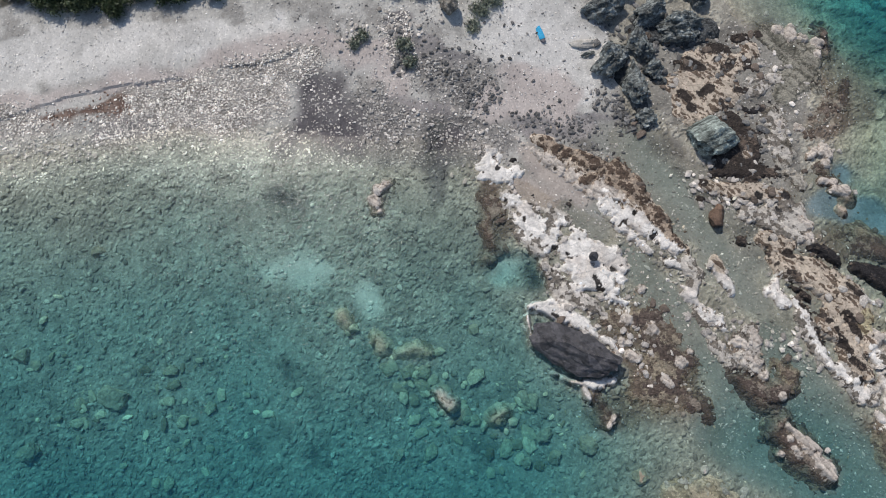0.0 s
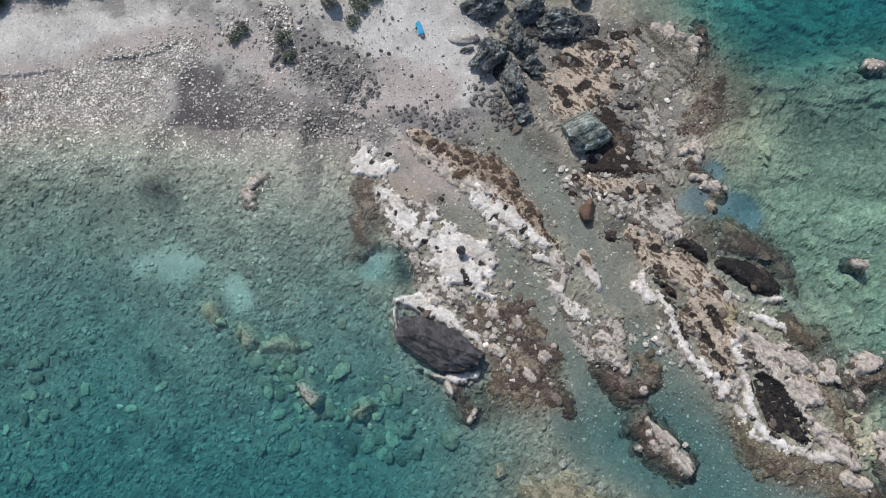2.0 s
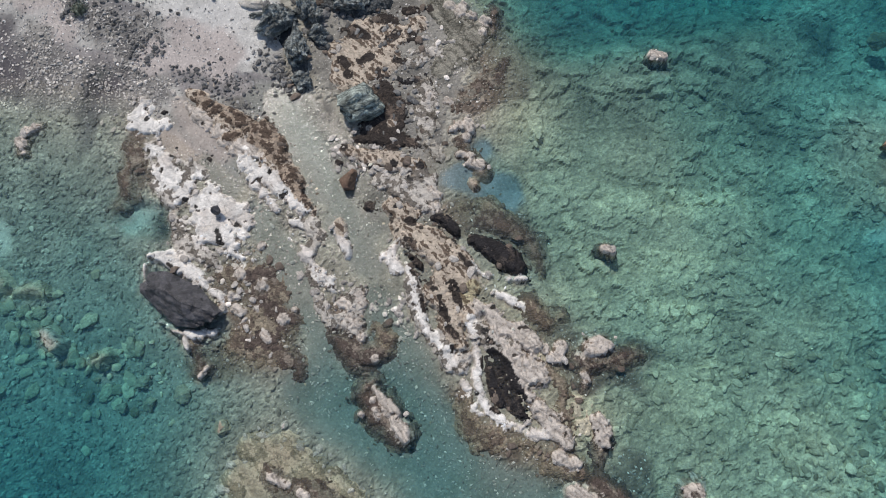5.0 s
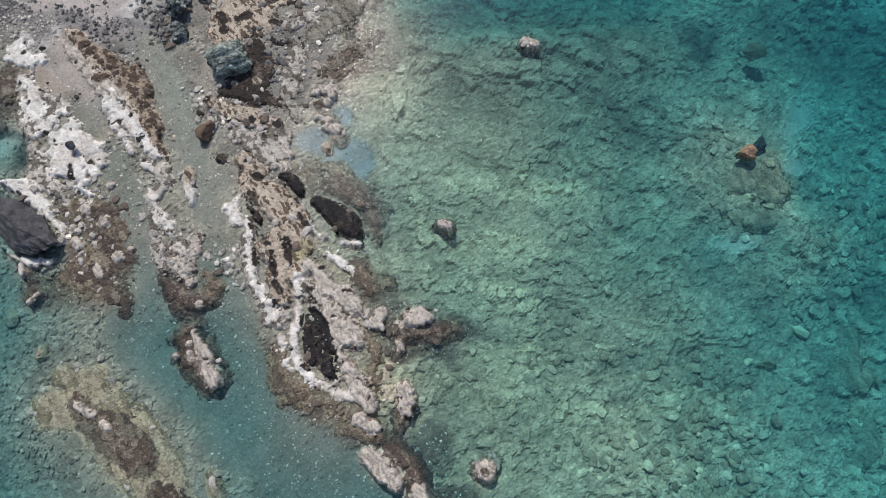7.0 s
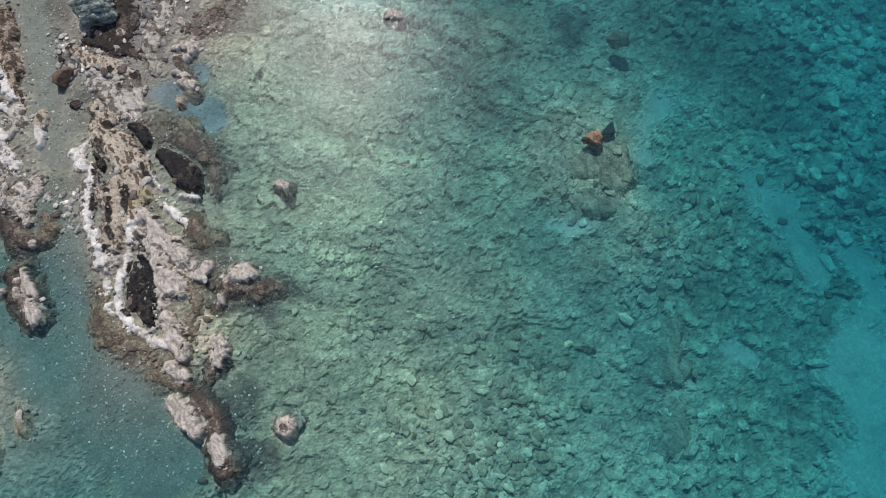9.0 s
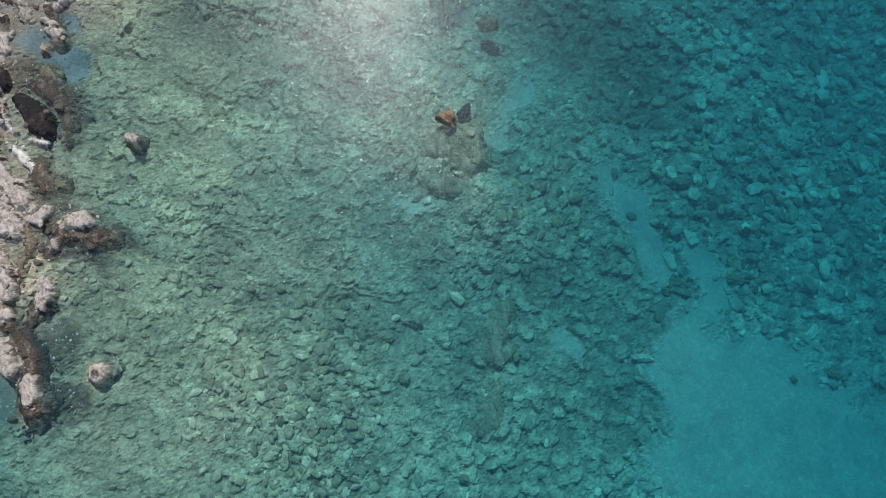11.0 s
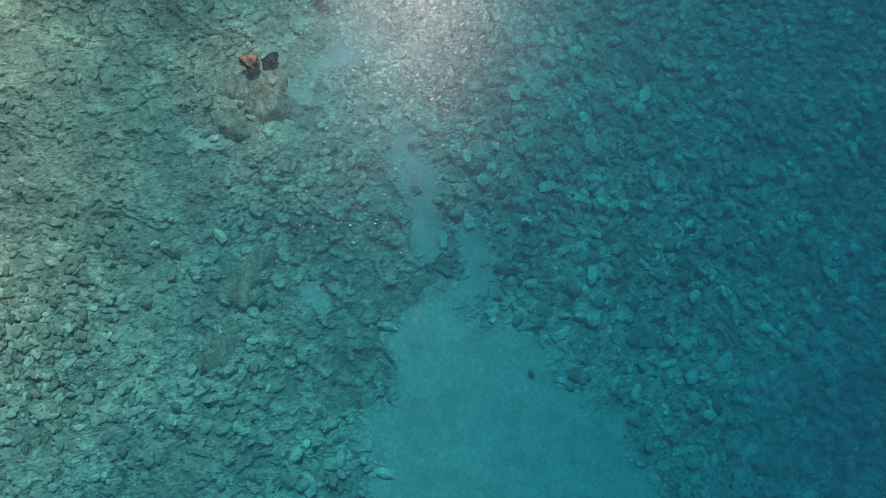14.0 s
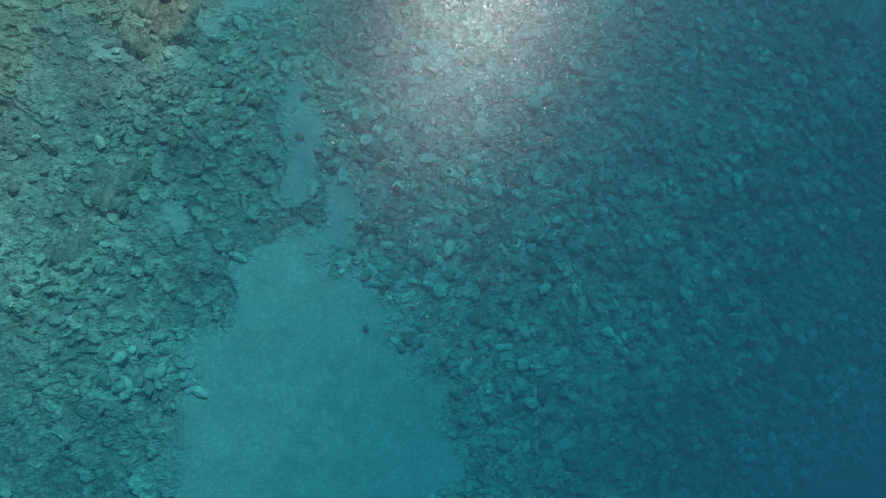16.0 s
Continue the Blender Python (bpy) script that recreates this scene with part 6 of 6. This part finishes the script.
shore_stones(((-7.7, 43.7, 1.3), (-6.7, 40.4, 1.3), (-7.6, 38.3, 0.9)), 120, (0.06, 0.4), 61, 'dark grey angular stone on the beach', 3, 'dark stones on the beach')
shore_stones(((-4.2, 38.9, 2.4), (-1.2, 35.7, 2.6), (0.5, 32.5, 2.3)), 380, (0.05, 0.3), 62, 'dark grey angular stone on the beach', 3, 'dark stones on the beach')
shore_stones(((3.2, 31.3, 1.3), (7.6, 29.9, 1.4), (10.7, 28.6, 1.2)), 230, (0.05, 0.28), 63, 'dark grey angular stone on the beach', 3, 'dark stones on the beach')
shore_stones(((11.0, 32.1, 1.3), (13.5, 30.3, 1.6), (14.0, 27.7, 1.2)), 220, (0.06, 0.36), 64, 'dark grey angular stone on the beach', 3, 'dark stones on the beach')
shore_stones(((0.6, 42.1, 3.6), (7.9, 36.6, 3.5)), 70, (0.05, 0.25), 65, 'dark grey angular stone on the beach', 3, 'dark stones on the beach')
shore_stones(((7.2, 28.4, 1.2), (11.0, 24.9, 1.4)), 160, (0.05, 0.26), 66, 'dark grey angular stone on the beach', 3, 'dark stones on the beach')
shore_stones(((13.5, 40.3, 1.8), (18.3, 38.0, 3.5), (18.9, 33.2, 2.3)), 120, (0.1, 0.6), 67, 'dark grey angular stone on the beach', 3, 'dark stones on the beach')
shore_stones(((-13.2, 43.4, 1.8), (-8.4, 42.8, 1.8), (-5.4, 42.6, 2.4)), 160, (0.06, 0.35), 71, 'pale stone on the shingle', 0, 'pale stones on the beach')
shore_stones(((-12.6, 34.6, 2.9), (-6.1, 30.9, 4.0), (0.7, 30.2, 2.3)), 420, (0.05, 0.3), 72, 'pale stone on the shingle', 0, 'pale stones on the beach')
shore_stones(((18.0, 21.5, 2.2), (23.0, 18.3, 2.7), (27.1, 16.4, 2.7)), 320, (0.07, 0.5), 73, 'pale broken stone among the outcrops', 0, 'pale stones among the outcrops')
shore_stones(((6.2, 11.5, 2.1), (9.4, 7.8, 2.6), (10.4, 3.5, 2.5)), 160, (0.07, 0.42), 74, 'pale broken stone among the outcrops', 0, 'pale stones among the outcrops')
shore_stones(((18.3, 7.3, 1.6), (19.7, 3.4, 1.5), (23.2, 5.4, 1.5), (24.1, 2.2, 1.5)), 160, (0.07, 0.42), 75, 'pale broken stone among the outcrops', 0, 'pale stones among the outcrops')
shore_stones(((27.7, 36.5, 2.9), (30.5, 32.7, 3.5), (28.3, 27.8, 3.4), (28.0, 23.4, 2.8)), 90, (0.08, 0.42), 76, 'pale broken stone on the rock shelf', 0, 'pale stones among the outcrops')
shore_stones(((21.2, 37.0, 2.9), (25.2, 32.9, 2.9), (25.8, 27.0, 2.3), (23.3, 20.0, 2.7)), 200, (0.08, 0.5), 77, 'dark stone on the rock shelf', 3, 'dark stones on the rock shelf')
shore_stones(((-13.0, 8.7, 3.1), (-6.1, 3.0, 4.6), (0.8, -0.7, 4.0)), 160, (0.15, 0.9), 81, 'algae-grown stone on the floor of the bay', 2, 'sunken stones in the bay')
shore_stones(((-46.5, 15.0, 4.9), (-39.2, 7.6, 6.3), (-27.7, 8.7, 6.3)), 120, (0.12, 0.7), 82, 'algae-grown stone on the floor of the bay', 2, 'sunken stones in the bay')
shore_stones(((55.6, -12.7, 3.9), (65.3, -14.0, 4.3), (70.3, -8.1, 4.5), (57.8, -5.8, 4.5)), 300, (0.12, 0.65), 83, 'algae-grown stone on the sunken reef', 2, 'sunken stones on the reef')
shore_stones(((64.3, -21.5, 5.6), (67.1, -15.9, 4.3), (71.9, -21.8, 3.7)), 320, (0.12, 0.6), 84, 'algae-grown stone on the sunken reef', 2, 'sunken stones on the reef')
shore_stones(((81.1, 6.6, 6.4), (95.5, 16.6, 6.7), (109.4, 17.3, 6.7), (104.7, 6.1, 3.2)), 260, (0.15, 0.8), 85, 'algae-grown stone on the deeper seabed', 2, 'sunken stones on the deeper seabed')
shore_stones(((111.8, 15.8, 6.8), (124.0, 23.6, 8.9), (124.0, 11.2, 5.6)), 220, (0.15, 0.8), 86, 'algae-grown stone on the deeper seabed', 2, 'sunken stones on the deeper seabed')


# ---- bushes behind the beach ----
def leaf_material(name, colour):
    m, n_, l_, p_ = material(name)
    info = n_.new("ShaderNodeNewGeometry")
    l_.new(mixed(n_, l_, "MULTIPLY", 1.0, colour, ramp(n_, l_, info.outputs["Random Per Island"], 0, 1, 0.5, 1.6)), p_.inputs["Base Color"])
    p_.inputs["Roughness"].default_value = 0.6
    return m


MAT_LEAF = leaf_material("dark_olive_leaf", (0.055, 0.075, 0.030))
MAT_DRY = leaf_material("grey_green_leaf", (0.22, 0.24, 0.18))
MAT_TWIG = stone_material("grey_bark", 8.0, 9.0, 0.01, 0.9, (0.13, 0.10, 0.08), contrast=0.3)


def leaves(rng, centres, spread, count, size):
    """Small leaf blades in clumps round the centres."""
    c = centres[rng.integers(0, len(centres), count)] + rng.normal(0, 1, (count, 3)) * spread
    a, b = rng.normal(size=(count, 3)), rng.normal(size=(count, 3))
    a /= np.linalg.norm(a, axis=1)[:, None]
    b -= (a * b).sum(1)[:, None] * a
    b /= np.linalg.norm(b, axis=1)[:, None]
    s = size * rng.uniform(0.6, 1.4, (count, 1))
    v = np.stack([c - a * s, c + b * s * 0.4, c + a * s, c - b * s * 0.4], 1).reshape(-1, 3)
    return v, np.arange(4 * count).reshape(-1, 4)


def bush(x, y, r, h, seed, mat, label, group):
    rng = np.random.default_rng(seed)
    base = new("bush", None)
    base.matrix_world = pose(x, y, float(at_grid(GROUND_Z, x, y)))
    stems = []
    faces = []
    for k in range(7):
        a = k * 0.9 + rng.uniform(0, 0.4)
        tip = np.array((math.cos(a) * r * 0.6, math.sin(a) * r * 0.6, h * rng.uniform(0.6, 0.9)))
        ring = []
        for t_ in np.linspace(0, 1, 5):
            w = 0.07 * r ** 0.5 * (1 - 0.8 * t_)
            c = tip * (t_**1.2, t_**1.2, t_) - (0, 0, 0.1)
            ring.append([c + w * np.array((math.cos(q), math.sin(q), 0)) for q in np.arange(5) * 1.2566])
        start = len(stems)
        stems += [q for level in ring for q in level]
        faces += [(start + 5 * i_ + q, start + 5 * i_ + (q + 1) % 5, start + 5 * i_ + 5 + (q + 1) % 5, start + 5 * i_ + 5 + q) for i_ in range(4) for q in range(5)]
    trunk = new("stem", mesh_from("stem", np.array(stems), faces))
    trunk.data.materials.append(MAT_TWIG)
    n_c = int(40 * r)
    th, rad = rng.uniform(0, 6.283, n_c), np.sqrt(rng.uniform(0, 1, n_c))
    centres = np.c_[np.cos(th) * rad * r * rng.uniform(0.7, 1.1, n_c), np.sin(th) * rad * r * rng.uniform(0.7, 1.1, n_c), h * (0.35 + 0.6 * np.sqrt(np.clip(1 - rad**2, 0, 1)) * rng.uniform(0.6, 1.1, n_c))]
    v, f = leaves(rng, centres, 0.16 * r**0.5 + 0.08, int((2600 if mat is MAT_LEAF else 700) * r), 0.15)
    crown = new("crown", mesh_from("crown", v, f, False))
    crown.data.materials.append(mat)
    for o in (trunk, crown):
        o.parent = base
    tagged(base, label, "bush", group)


bush(-46.4, 55.5, 2.1, 1.4, 400, MAT_LEAF, 'dark olive-green bush at the back of the beach', 'bushes behind the beach')
bush(-43.1, 53.0, 1.8, 1.1, 401, MAT_LEAF, 'dark olive-green bush at the back of the beach', 'bushes behind the beach')
bush(-39.7, 52.6, 1.9, 1.2, 402, MAT_LEAF, 'dark olive-green bush at the back of the beach', 'bushes behind the beach')
bush(-36.4, 51.2, 1.4, 0.9, 403, MAT_LEAF, 'dark olive-green bush at the back of the beach', 'bushes behind the beach')
bush(-33.7, 52.3, 1.4, 0.9, 404, MAT_LEAF, 'dark olive-green bush at the back of the beach', 'bushes behind the beach')
bush(-30.7, 51.5, 1.6, 0.9, 405, MAT_LEAF, 'dark olive-green bush at the back of the beach', 'bushes behind the beach')
bush(-27.9, 51.9, 1.4, 1.0, 406, MAT_LEAF, 'dark olive-green bush at the back of the beach', 'bushes behind the beach')
bush(-26.0, 50.4, 0.9, 1.0, 407, MAT_LEAF, 'dark olive-green bush at the back of the beach', 'bushes behind the beach')
bush(-23.1, 51.6, 1.4, 0.8, 408, MAT_LEAF, 'dark olive-green bush at the back of the beach', 'bushes behind the beach')
bush(-18.6, 51.1, 1.6, 0.9, 409, MAT_LEAF, 'dark olive-green bush at the back of the beach', 'bushes behind the beach')
bush(-12.6, 50.3, 1.6, 0.9, 410, MAT_LEAF, 'dark olive-green bush at the back of the beach', 'bushes behind the beach')
bush(-7.4, 48.5, 1.6, 0.9, 411, MAT_LEAF, 'dark olive-green bush at the back of the beach', 'bushes behind the beach')
bush(-4.3, 47.2, 1.4, 0.9, 412, MAT_LEAF, 'dark olive-green bush at the back of the beach', 'bushes behind the beach')
bush(-1.4, 48.4, 1.6, 0.9, 413, MAT_LEAF, 'dark olive-green bush at the back of the beach', 'bushes behind the beach')
bush(-44.3, 54.4, 1.8, 1.1, 414, MAT_LEAF, 'dark olive-green bush at the back of the beach', 'bushes behind the beach')
bush(-41.8, 54.3, 1.9, 1.2, 415, MAT_LEAF, 'dark olive-green bush at the back of the beach', 'bushes behind the beach')
bush(-37.9, 53.1, 1.8, 1.2, 416, MAT_LEAF, 'dark olive-green bush at the back of the beach', 'bushes behind the beach')
bush(-32.1, 52.7, 1.6, 1.0, 417, MAT_LEAF, 'dark olive-green bush at the back of the beach', 'bushes behind the beach')
bush(-29.5, 51.0, 1.0, 0.7, 418, MAT_LEAF, 'dark olive-green bush at the back of the beach', 'bushes behind the beach')
bush(1.3, 43.1, 1.0, 0.3, 430, MAT_DRY, 'low grey-green shrub among the stones', 'low shrubs on the beach')
bush(0.2, 41.6, 0.7, 0.2, 431, MAT_DRY, 'low grey-green shrub among the stones', 'low shrubs on the beach')
bush(2.7, 43.9, 1.0, 0.3, 432, MAT_DRY, 'low grey-green shrub among the stones', 'low shrubs on the beach')
bush(-11.2, 42.7, 0.6, 0.4, 433, MAT_DRY, 'low grey-green shrub among the stones', 'low shrubs on the beach')
bush(-12.2, 42.0, 0.5, 0.3, 434, MAT_DRY, 'low grey-green shrub among the stones', 'low shrubs on the beach')
bush(-7.0, 41.0, 0.7, 0.5, 435, MAT_DRY, 'low grey-green shrub among the stones', 'low shrubs on the beach')
bush(-6.8, 39.0, 0.6, 0.5, 436, MAT_DRY, 'low grey-green shrub among the stones', 'low shrubs on the beach')


def beach_bag(x, y):
    m, n_, l_, p_ = material("grey_fabric")
    n_.new("ShaderNodeTexCoord").name = "place"
    c = tex(n_, l_, "ShaderNodeTexNoise", 9.0, Detail=3.0)
    l_.new(mixed(n_, l_, "MULTIPLY", 1.0, (0.16, 0.15, 0.16), ramp(n_, l_, c.outputs[0], 0.3, 0.7, 0.7, 1.3)), p_.inputs["Base Color"])
    p_.inputs["Roughness"].default_value = 0.8
    v, f = BALLS[3]
    ob = new("beach_bag", mesh_from("beach_bag", lump(v, 77, 0.25, 5) * (0.30, 0.22, 0.18), f))
    ob.data.materials.append(m)
    ob.matrix_world = pose(x, y, float(at_grid(GROUND_Z, x, y)) + 0.12, 0, 0, 20)
    tagged(ob, "small grey bag at the end of the blue mat", "bag")


beach_bag(7.15, 38.75)
